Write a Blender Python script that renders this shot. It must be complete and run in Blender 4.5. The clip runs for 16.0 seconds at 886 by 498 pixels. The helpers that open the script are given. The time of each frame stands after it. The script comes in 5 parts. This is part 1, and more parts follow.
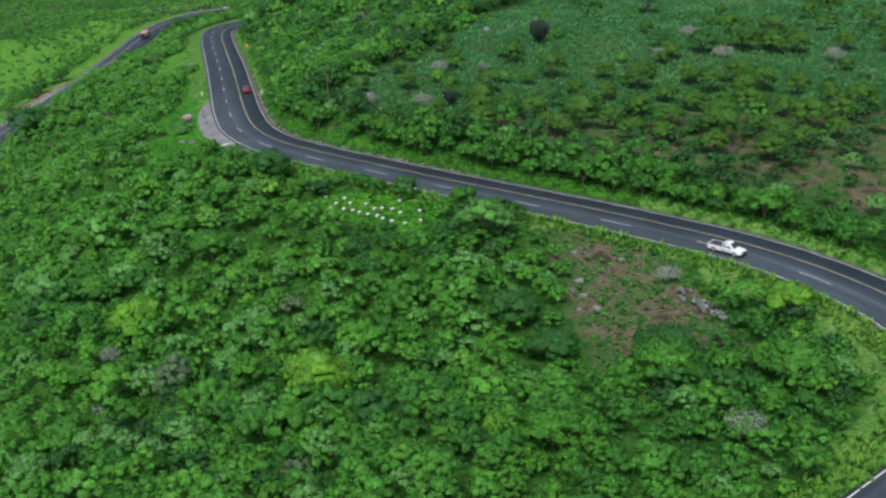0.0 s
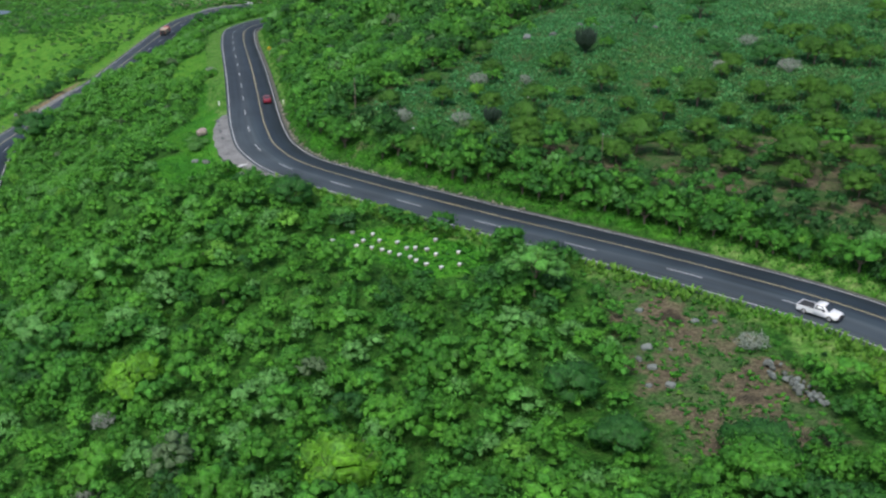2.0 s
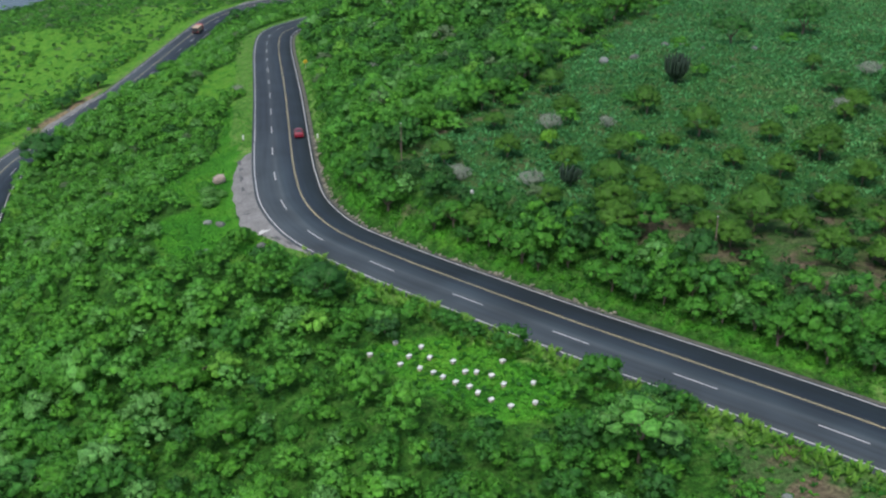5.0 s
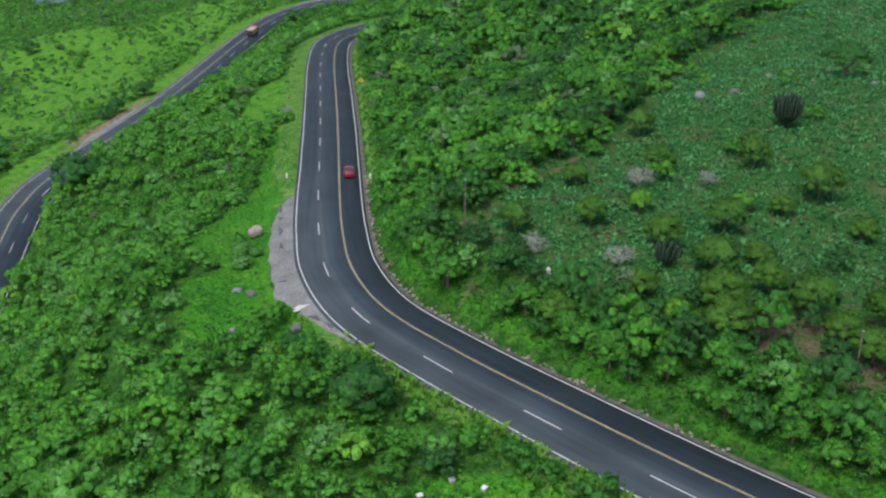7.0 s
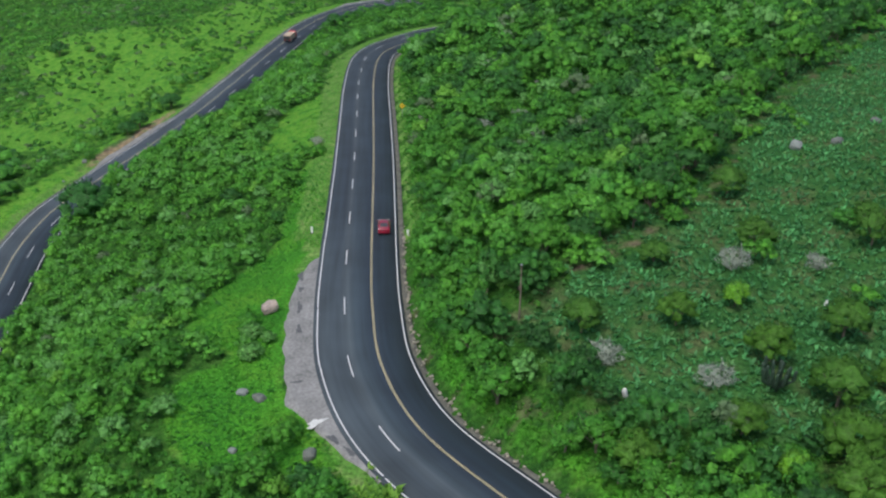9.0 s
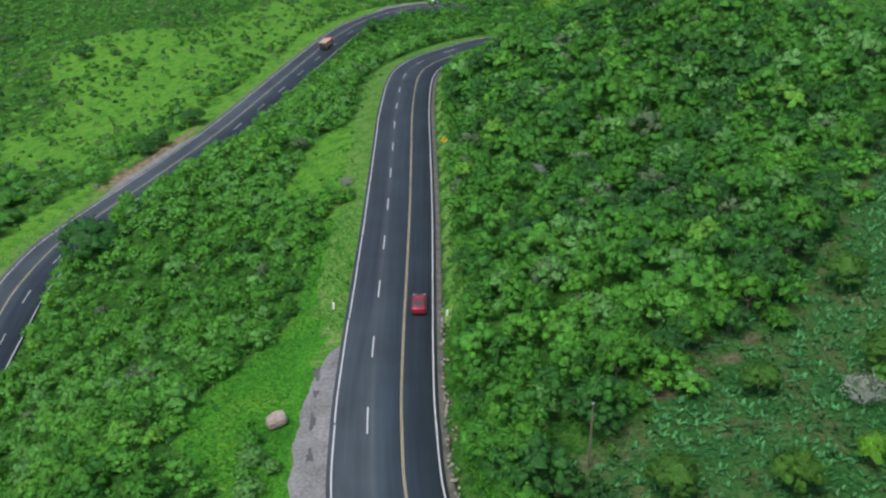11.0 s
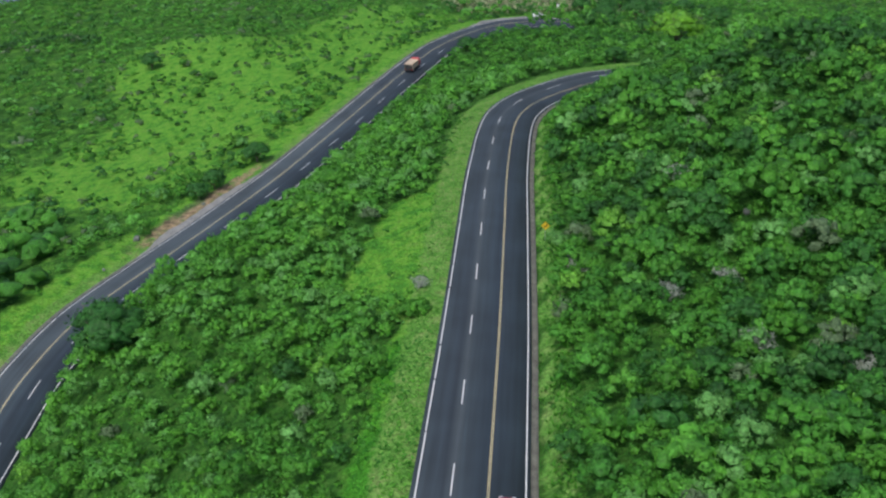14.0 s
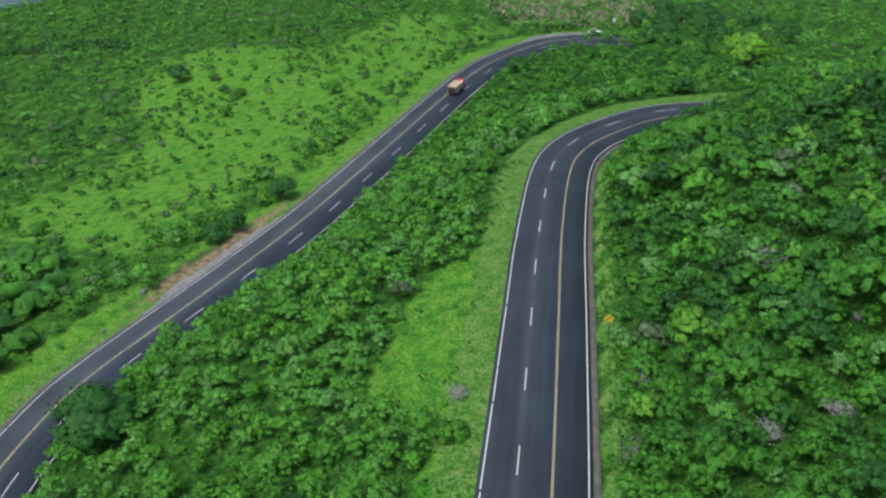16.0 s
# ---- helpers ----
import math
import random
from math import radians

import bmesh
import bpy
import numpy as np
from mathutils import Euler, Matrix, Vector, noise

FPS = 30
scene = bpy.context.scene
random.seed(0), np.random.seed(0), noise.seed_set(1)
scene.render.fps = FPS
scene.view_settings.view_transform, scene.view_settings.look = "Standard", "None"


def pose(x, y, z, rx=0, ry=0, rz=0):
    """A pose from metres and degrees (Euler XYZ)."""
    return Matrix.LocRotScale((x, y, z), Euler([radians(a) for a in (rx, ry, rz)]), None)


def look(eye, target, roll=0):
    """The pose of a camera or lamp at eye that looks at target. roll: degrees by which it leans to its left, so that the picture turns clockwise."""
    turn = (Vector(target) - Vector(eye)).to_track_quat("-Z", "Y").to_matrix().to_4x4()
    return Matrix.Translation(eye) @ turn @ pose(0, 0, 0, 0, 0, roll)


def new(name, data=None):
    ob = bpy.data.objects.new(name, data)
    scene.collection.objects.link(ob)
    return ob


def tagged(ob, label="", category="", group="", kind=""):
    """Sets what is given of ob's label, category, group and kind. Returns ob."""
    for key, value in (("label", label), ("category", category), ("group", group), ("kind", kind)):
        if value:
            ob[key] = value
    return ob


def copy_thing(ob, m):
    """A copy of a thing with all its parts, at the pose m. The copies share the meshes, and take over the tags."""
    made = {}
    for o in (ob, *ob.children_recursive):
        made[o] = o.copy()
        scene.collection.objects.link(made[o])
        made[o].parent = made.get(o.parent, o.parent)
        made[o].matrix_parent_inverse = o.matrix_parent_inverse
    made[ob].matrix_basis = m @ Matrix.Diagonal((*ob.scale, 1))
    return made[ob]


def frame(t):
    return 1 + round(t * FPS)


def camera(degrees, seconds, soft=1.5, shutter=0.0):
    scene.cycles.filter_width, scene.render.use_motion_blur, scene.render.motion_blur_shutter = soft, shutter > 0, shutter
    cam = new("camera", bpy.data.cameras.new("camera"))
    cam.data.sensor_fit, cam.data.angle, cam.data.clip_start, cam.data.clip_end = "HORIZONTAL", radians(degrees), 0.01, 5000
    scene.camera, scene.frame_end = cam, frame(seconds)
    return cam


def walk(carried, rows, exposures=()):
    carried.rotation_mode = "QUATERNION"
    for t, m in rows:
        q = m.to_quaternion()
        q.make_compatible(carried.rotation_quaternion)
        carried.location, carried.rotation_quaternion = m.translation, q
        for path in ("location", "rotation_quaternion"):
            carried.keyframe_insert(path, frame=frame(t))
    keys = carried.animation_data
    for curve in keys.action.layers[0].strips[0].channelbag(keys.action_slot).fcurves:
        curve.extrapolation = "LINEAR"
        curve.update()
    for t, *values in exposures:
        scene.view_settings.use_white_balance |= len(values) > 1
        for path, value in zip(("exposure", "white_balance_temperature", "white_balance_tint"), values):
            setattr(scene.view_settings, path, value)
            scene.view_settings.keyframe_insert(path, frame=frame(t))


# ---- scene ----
cam = camera(46.1, 16.0, soft=2.3)
PATH = [
    (0, (0.00, 0.00, 58.43), (-0.18, 91.58, 18.27), -0.09),
    (0.5, (-0.69, 4.64, 58.03), (-1.39, 96.16, 17.73), 0.01),
    (1, (-1.34, 9.61, 57.77), (-2.58, 101.05, 17.31), 0.04),
    (1.5, (-1.96, 14.87, 57.64), (-3.76, 106.20, 16.95), 0.16),
    (2, (-2.58, 20.37, 57.60), (-4.95, 111.57, 16.66), 0.19),
    (2.5, (-3.18, 26.07, 57.64), (-6.15, 117.10, 16.34), 0.22),
    (3, (-3.80, 31.94, 57.72), (-7.40, 122.81, 16.12), 0.23),
    (3.5, (-4.43, 37.94, 57.84), (-8.66, 128.63, 15.92), 0.19),
    (5.8, (-7.73, 66.68, 58.42), (-16.31, 156.39, 15.08), 0.01),
    (6, (-8.06, 69.23, 58.46), (-17.29, 158.84, 15.03), 0.05),
    (6.5, (-8.93, 75.63, 58.52), (-19.65, 164.95, 14.85), 0.11),
    (7, (-9.87, 82.05, 58.55), (-21.86, 171.07, 14.61), 0.07),
    (7.5, (-10.87, 88.47, 58.54), (-23.92, 177.22, 14.35), 0.11),
    (8, (-11.94, 94.91, 58.50), (-26.00, 183.39, 14.06), 0.15),
    (8.5, (-13.09, 101.35, 58.42), (-28.08, 189.54, 13.73), 0.19),
    (9, (-14.32, 107.79, 58.31), (-30.24, 195.72, 13.41), 0.22),
    (11.3, (-20.98, 137.34, 57.47), (-41.33, 223.77, 11.48), 0.32),
    (11.5, (-21.65, 139.90, 57.38), (-42.61, 226.16, 11.35), 0.34),
    (12, (-23.35, 146.28, 57.16), (-45.65, 232.12, 10.97), 0.39),
    (12.5, (-25.13, 152.63, 56.94), (-48.71, 238.05, 10.59), 0.45),
    (13, (-26.99, 158.96, 56.73), (-51.80, 243.90, 10.15), 0.48),
    (13.5, (-28.92, 165.24, 56.55), (-54.92, 249.72, 9.78), 0.55),
    (14, (-30.91, 171.48, 56.39), (-58.08, 255.46, 9.41), 0.63),
    (14.5, (-32.95, 177.64, 56.26), (-61.23, 261.14, 9.05), 0.62),
    (15, (-35.06, 183.73, 56.18), (-64.39, 266.72, 8.73), 0.65),
    (15.5, (-37.20, 189.71, 56.15), (-67.35, 272.28, 8.47), 0.76),
    (16, (-39.39, 195.58, 56.18), (-70.10, 277.91, 8.45), 0.87),
]
walk(cam, [(t, look(eye, target, roll)) for t, eye, target, roll in PATH])

# ---- sky and light: a bright overcast day ----
SUN_HEIGHT, SUN_TURN = radians(62), radians(200)
world = bpy.data.worlds.new("overcast_sky")
scene.world = world
world.use_nodes = True
wn = world.node_tree
sky = wn.nodes.new("ShaderNodeTexSky")
sky.sky_type, sky.sun_disc = "NISHITA", False
sky.sun_elevation, sky.sun_rotation = SUN_HEIGHT, SUN_TURN
sky.air_density, sky.dust_density = 1.0, 4.0
wn.links.new(sky.outputs["Color"], wn.nodes["Background"].inputs["Color"])
wn.nodes["Background"].inputs["Strength"].default_value = 0.12
sun = new("sun", bpy.data.lights.new("sun", "SUN"))
sun.data.energy, sun.data.angle, sun.data.color = 1.4, radians(18), (0.97, 0.99, 1.0)
sun.matrix_world = look((0, 0, 0), (-math.sin(SUN_TURN) * math.cos(SUN_HEIGHT), -math.cos(SUN_TURN) * math.cos(SUN_HEIGHT), -math.sin(SUN_HEIGHT)))
scene.view_settings.exposure = 0.5


# ---- materials ----
def material(name, colour, rough=0.8, vary=0.25, scale=3.0, bump=0.0, bump_scale=20.0, metal=0.0):
    """A surface with grain at two scales round one base colour."""
    m = bpy.data.materials.new(name)
    m.use_nodes = True
    nt, n, k = m.node_tree, m.node_tree.nodes, m.node_tree.links
    b = n["Principled BSDF"]
    b.inputs["Roughness"].default_value, b.inputs["Metallic"].default_value = rough, metal
    co = n.new("ShaderNodeTexCoord")
    big, small = n.new("ShaderNodeTexNoise"), n.new("ShaderNodeTexNoise")
    big.inputs["Scale"].default_value, small.inputs["Scale"].default_value = scale, scale * 9
    big.inputs["Detail"].default_value = 5
    add = n.new("ShaderNodeMath")
    add.operation = "ADD"
    ramp = n.new("ShaderNodeMapRange")
    ramp.inputs["From Min"].default_value, ramp.inputs["From Max"].default_value = 0.6, 1.4
    ramp.inputs["To Min"].default_value, ramp.inputs["To Max"].default_value = 1 - vary, 1 + vary
    mul = n.new("ShaderNodeVectorMath")
    mul.operation = "SCALE"
    mul.inputs[0].default_value = colour
    k.new(co.outputs["Object"], big.inputs["Vector"]), k.new(co.outputs["Object"], small.inputs["Vector"])
    k.new(big.outputs["Fac"], add.inputs[0]), k.new(small.outputs["Fac"], add.inputs[1])
    k.new(add.outputs[0], ramp.inputs["Value"]), k.new(ramp.outputs[0], mul.inputs["Scale"])
    k.new(mul.outputs[0], b.inputs["Base Color"])
    if bump:
        bn, bt = n.new("ShaderNodeBump"), n.new("ShaderNodeTexNoise")
        bt.inputs["Scale"].default_value, bn.inputs["Distance"].default_value = bump_scale, bump
        k.new(co.outputs["Object"], bt.inputs["Vector"]), k.new(bt.outputs["Fac"], bn.inputs["Height"])
        k.new(bn.outputs["Normal"], b.inputs["Normal"])
    return m


def ramp_node(n, stops, mode="LINEAR"):
    r = n.new("ShaderNodeValToRGB")
    r.color_ramp.interpolation = mode
    while len(r.color_ramp.elements) < len(stops):
        r.color_ramp.elements.new(0.5)
    for e, (p, c) in zip(r.color_ramp.elements, stops):
        e.position, e.color = p, (*c, 1)
    return r


def leaf_material(name, stops, through_light=0.3, spread=0.35, mottle=0.25, grain=2.4):
    """Foliage: the plant's kind picks its green, sprigs and clumps vary a little, thin leaves let light through."""
    m = bpy.data.materials.new(name)
    m.use_nodes = True
    n, k = m.node_tree.nodes, m.node_tree.links
    b = n["Principled BSDF"]
    b.inputs["Roughness"].default_value = 0.62
    b.inputs["Specular IOR Level"].default_value = 0.26
    at, geo, co = n.new("ShaderNodeAttribute"), n.new("ShaderNodeNewGeometry"), n.new("ShaderNodeTexCoord")
    at.attribute_name = "kind"
    r = ramp_node(n, stops)
    mr, patch, pr = n.new("ShaderNodeMapRange"), n.new("ShaderNodeTexNoise"), n.new("ShaderNodeMapRange")
    mr.inputs["To Min"].default_value, mr.inputs["To Max"].default_value = 1 - spread, 1 + spread
    patch.inputs["Scale"].default_value, patch.inputs["Detail"].default_value = grain, 3
    pr.inputs["From Min"].default_value, pr.inputs["From Max"].default_value = 0.35, 0.65
    pr.inputs["To Min"].default_value, pr.inputs["To Max"].default_value = 1 - mottle, 1 + mottle
    both, mul = n.new("ShaderNodeMath"), n.new("ShaderNodeVectorMath")
    both.operation, mul.operation = "MULTIPLY", "SCALE"
    k.new(at.outputs["Fac"], r.inputs["Fac"]), k.new(r.outputs["Color"], mul.inputs[0])
    k.new(geo.outputs["Random Per Island"], mr.inputs["Value"]), k.new(co.outputs["Object"], patch.inputs["Vector"])
    k.new(patch.outputs["Fac"], pr.inputs["Value"])
    k.new(mr.outputs[0], both.inputs[0]), k.new(pr.outputs[0], both.inputs[1]), k.new(both.outputs[0], mul.inputs["Scale"])
    k.new(mul.outputs[0], b.inputs["Base Color"])
    bump = n.new("ShaderNodeBump")
    bump.inputs["Distance"].default_value, bump.inputs["Strength"].default_value = 0.25, 0.7
    k.new(patch.outputs["Fac"], bump.inputs["Height"]), k.new(bump.outputs["Normal"], b.inputs["Normal"])
    tr, mix = n.new("ShaderNodeBsdfTranslucent"), n.new("ShaderNodeMixShader")
    mix.inputs["Fac"].default_value = through_light
    k.new(mul.outputs[0], tr.inputs["Color"])
    k.new(b.outputs[0], mix.inputs[1]), k.new(tr.outputs[0], mix.inputs[2])
    k.new(mix.outputs[0], n["Material Output"].inputs["Surface"])
    return m


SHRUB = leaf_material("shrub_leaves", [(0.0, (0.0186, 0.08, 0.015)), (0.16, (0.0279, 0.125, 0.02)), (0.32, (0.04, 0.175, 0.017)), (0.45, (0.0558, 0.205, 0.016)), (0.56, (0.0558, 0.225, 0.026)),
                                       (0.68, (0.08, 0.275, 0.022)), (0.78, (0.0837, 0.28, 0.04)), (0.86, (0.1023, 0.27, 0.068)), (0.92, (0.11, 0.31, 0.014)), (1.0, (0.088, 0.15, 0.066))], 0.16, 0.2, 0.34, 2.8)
THORN = leaf_material("thorn_tree_leaves", [(0.0, (0.042, 0.132, 0.018)), (1.0, (0.07, 0.19, 0.02))], 0.3, 0.15, 0.25, 3.0)
GRASS = leaf_material("grass_blades", [(0.0, (0.02, 0.12, 0.014)), (0.25, (0.036, 0.19, 0.018)), (0.5, (0.075, 0.28, 0.022)), (1.0, (0.17, 0.33, 0.05))], 0.4, 0.2, 0.2, 0.5)
CROP = leaf_material("crop_leaves", [(0.0, (0.054, 0.2, 0.06)), (0.6, (0.086, 0.305, 0.1)), (1.0, (0.14, 0.3, 0.1))], 0.4, 0.3, 0.25, 0.4)
BARK = material("bark", (0.16, 0.13, 0.1), 0.9, 0.3, 4)
GREY_WOOD = material("dead_branches", (0.23, 0.27, 0.22), 0.9, 0.3, 4)
WHITE_LINE = material("white_road_paint", (0.55, 0.56, 0.56), 0.6, 0.15, 0.8)
YELLOW_LINE = material("yellow_road_paint", (0.5, 0.43, 0.24), 0.6, 0.15, 0.8)
CONCRETE = material("gutter_concrete", (0.108, 0.108, 0.09), 0.9, 0.6, 0.8, 0.05, 6)
GRAVEL = material("grey_gravel", (0.185, 0.186, 0.182), 0.95, 0.5, 0.35, 0.015, 9)
ROCK = material("weathered_rock", (0.115, 0.13, 0.115), 0.9, 0.35, 1.2, 0.1, 3)


def asphalt(name):
    """Worn asphalt: streaks run along the lanes, the uphill lane is newer and darker."""
    m = bpy.data.materials.new(name)
    m.use_nodes = True
    n, k = m.node_tree.nodes, m.node_tree.links
    b = n["Principled BSDF"]
    b.inputs["Roughness"].default_value = 0.75
    b.inputs["Specular IOR Level"].default_value = 0.35
    uv, sep = n.new("ShaderNodeUVMap"), n.new("ShaderNodeSeparateXYZ")
    uv.uv_map = "lanes"
    k.new(uv.outputs["UV"], sep.inputs[0])
    across = ramp_node(n, [(0.0, (0.045, 0.059, 0.069)), (0.25, (0.041, 0.055, 0.066)), (0.31, (0.047, 0.061, 0.071)), (0.375, (0.058, 0.075, 0.086)),
                           (0.44, (0.035, 0.051, 0.063)), (0.6, (0.019, 0.03, 0.042)), (0.8, (0.017, 0.028, 0.039)), (1.0, (0.025, 0.037, 0.047))])
    k.new(sep.outputs["X"], across.inputs["Fac"])
    stretch = n.new("ShaderNodeVectorMath")
    stretch.operation = "MULTIPLY"
    stretch.inputs[1].default_value = (14, 0.05, 1)
    k.new(uv.outputs["UV"], stretch.inputs[0])
    streak, co, patch = n.new("ShaderNodeTexNoise"), n.new("ShaderNodeTexCoord"), n.new("ShaderNodeTexNoise")
    streak.inputs["Scale"].default_value, patch.inputs["Scale"].default_value = 1.0, 0.12
    streak.inputs["Detail"].default_value = 6
    k.new(stretch.outputs[0], streak.inputs["Vector"]), k.new(co.outputs["Object"], patch.inputs["Vector"])
    add, mr, mul = n.new("ShaderNodeMath"), n.new("ShaderNodeMapRange"), n.new("ShaderNodeVectorMath")
    mr.inputs["From Min"].default_value, mr.inputs["From Max"].default_value = 0.7, 1.3
    mr.inputs["To Min"].default_value, mr.inputs["To Max"].default_value = 0.7, 1.35
    mul.operation = "SCALE"
    k.new(streak.outputs["Fac"], add.inputs[0]), k.new(patch.outputs["Fac"], add.inputs[1])
    k.new(add.outputs[0], mr.inputs["Value"]), k.new(mr.outputs[0], mul.inputs["Scale"])
    newer = ramp_node(n, [(0.0, (0.026, 0.037, 0.047)), (0.24, (0.024, 0.034, 0.045)), (0.33, (0.047, 0.059, 0.068)), (0.38, (0.03, 0.042, 0.052)), (0.6, (0.019, 0.03, 0.042)), (1.0, (0.022, 0.033, 0.043))])
    k.new(sep.outputs["X"], newer.inputs["Fac"])
    where, lay = n.new("ShaderNodeMapRange"), n.new("ShaderNodeMix")
    where.inputs["From Min"].default_value, where.inputs["From Max"].default_value = 245, 285
    lay.data_type = "RGBA"
    k.new(sep.outputs["Y"], where.inputs["Value"]), k.new(where.outputs[0], lay.inputs[0])
    k.new(across.outputs["Color"], lay.inputs[6]), k.new(newer.outputs["Color"], lay.inputs[7])
    k.new(lay.outputs[2], mul.inputs[0]), k.new(mul.outputs[0], b.inputs["Base Color"])
    return m


ASPHALT = asphalt("worn_asphalt")


def ground_material():
    """Grassy hillside: the plant cover, bare earth, gravel and crop soil are laid out by the ground's own attributes."""
    m = bpy.data.materials.new("hillside_ground")
    m.use_nodes = True
    n, k = m.node_tree.nodes, m.node_tree.links
    b = n["Principled BSDF"]
    b.inputs["Roughness"].default_value = 0.95
    b.inputs["Specular IOR Level"].default_value = 0.1
    co = n.new("ShaderNodeTexCoord")

    def noise_of(scale, detail=6):
        t = n.new("ShaderNodeTexNoise")
        t.inputs["Scale"].default_value, t.inputs["Detail"].default_value = scale, detail
        k.new(co.outputs["Object"], t.inputs["Vector"])
        return t.outputs["Fac"]

    def mixed(fac, a, c):
        x = n.new("ShaderNodeMix")
        x.data_type = "RGBA"
        k.new(fac, x.inputs[0])
        k.new(a, x.inputs[6]), k.new(c, x.inputs[7])
        return x.outputs[2]

    def toned(stops, source):
        r = ramp_node(n, stops)
        k.new(source, r.inputs["Fac"])
        return r.outputs["Color"]

    def mask(name, scale):
        """A cover with a ragged edge."""
        a = n.new("ShaderNodeAttribute")
        a.attribute_name = name
        s, r = n.new("ShaderNodeMath"), n.new("ShaderNodeMapRange")
        s.operation = "MULTIPLY_ADD"
        s.inputs[1].default_value = 0.9
        r.inputs["From Min"].default_value, r.inputs["From Max"].default_value = 0.72, 1.0
        k.new(noise_of(scale), s.inputs[0]), k.new(a.outputs["Fac"], s.inputs[2])
        k.new(s.outputs[0], r.inputs["Value"])
        return r.outputs[0]

    scrub = toned([(0.36, (0.017, 0.066, 0.011)), (0.5, (0.03, 0.108, 0.014)), (0.64, (0.05, 0.13, 0.023))], noise_of(0.9, 8))
    grass = toned([(0.34, (0.046, 0.18, 0.022)), (0.46, (0.082, 0.245, 0.026)), (0.56, (0.115, 0.285, 0.032)), (0.7, (0.125, 0.26, 0.045))], noise_of(0.45, 10))
    crop = toned([(0.36, (0.025, 0.1, 0.024)), (0.52, (0.04, 0.115, 0.028)), (0.68, (0.075, 0.105, 0.04))], noise_of(0.3))
    earth = toned([(0.34, (0.05, 0.043, 0.03)), (0.44, (0.125, 0.106, 0.068)), (0.5, (0.11, 0.108, 0.06)), (0.55, (0.045, 0.105, 0.028)), (0.7, (0.095, 0.125, 0.055))], noise_of(0.2))
    tan = toned([(0.34, (0.17, 0.125, 0.075)), (0.47, (0.33, 0.235, 0.145)), (0.56, (0.25, 0.2, 0.12)), (0.7, (0.1, 0.15, 0.05))], noise_of(0.5))
    verge = toned([(0.3, (0.065, 0.195, 0.028)), (0.5, (0.105, 0.24, 0.045)), (0.7, (0.165, 0.255, 0.075))], noise_of(0.5))
    lawn = toned([(0.3, (0.03, 0.15, 0.014)), (0.5, (0.05, 0.21, 0.017)), (0.7, (0.085, 0.25, 0.022))], noise_of(0.16, 8))
    c = mixed(mask("grass", 0.25), scrub, grass)
    c = mixed(mask("lush", 0.3), c, lawn)
    c = mixed(mask("crop", 0.3), c, crop)
    c = mixed(mask("verge", 0.6), c, verge)
    c = mixed(mask("earth", 0.35), c, earth)
    c = mixed(mask("bank", 0.4), c, tan)
    speck, worn = n.new("ShaderNodeMapRange"), n.new("ShaderNodeVectorMath")
    speck.inputs["From Min"].default_value, speck.inputs["From Max"].default_value = 0.36, 0.64
    speck.inputs["To Min"].default_value, speck.inputs["To Max"].default_value = 0.65, 1.3
    worn.operation = "SCALE"
    k.new(noise_of(2.6, 9), speck.inputs["Value"]), k.new(c, worn.inputs[0]), k.new(speck.outputs[0], worn.inputs["Scale"])
    k.new(worn.outputs[0], b.inputs["Base Color"])
    bn = n.new("ShaderNodeBump")
    bn.inputs["Distance"].default_value = 0.35
    k.new(noise_of(3.2, 9), bn.inputs["Height"]), k.new(bn.outputs["Normal"], b.inputs["Normal"])
    return m


GROUND = ground_material()

# ---- the lie of the land: two stretches of one road on a hillside ----
# The dashed lane line of the upper road, and the yellow line of the lower one.
UPPER = [(-12, 36, 5.2), (14, 52, 5.0), (36, 69, 4.6), (49, 81.5, 4.2), (53, 93, 3.9), (51.6, 105, 3.6), (46.9, 115.2, 3.3), (38.5, 125.5, 2.9),
         (25.8, 136.2, 2.3), (13.1, 145.7, 1.7), (0.6, 155, 1.0), (-11.4, 164.7, 0.2), (-22.9, 174.4, -0.6), (-33.4, 184.9, -1.5), (-40.5, 197.6, -2.6),
         (-45, 211.6, -3.7), (-48.7, 226, -4.8), (-52.1, 240.2, -5.9), (-58.9, 268.5, -8.1), (-66.3, 298.2, -10.8), (-73.6, 327.7, -13.8), (-79.6, 356.5, -17),
         (-80, 371.2, -18.3), (-76.6, 384, -19.2), (-69.8, 396.5, -19.7), (-60, 405, -20.1), (-46, 411.5, -20.6), (-28, 415, -21.2), (-5, 415, -22), (20, 412, -23)]
LOWER = [(-86, 140, -32), (-100, 185, -32.6), (-110, 215, -33), (-119.5, 243, -33.3), (-124.7, 259.3, -33.4), (-128.7, 272.6, -33.5), (-131, 287, -33.6),
         (-131, 297, -33.7), (-129.8, 310, -33.8), (-128, 330, -34), (-126.4, 355, -34.2), (-126, 390, -34.4), (-126, 420, -34.6), (-125, 450, -34.8),
         (-121, 468, -34.9), (-114, 483, -35), (-103, 492.5, -35.3), (-88, 499, -36.6), (-62, 505, -39.5), (-20, 512, -43), (40, 520, -46)]
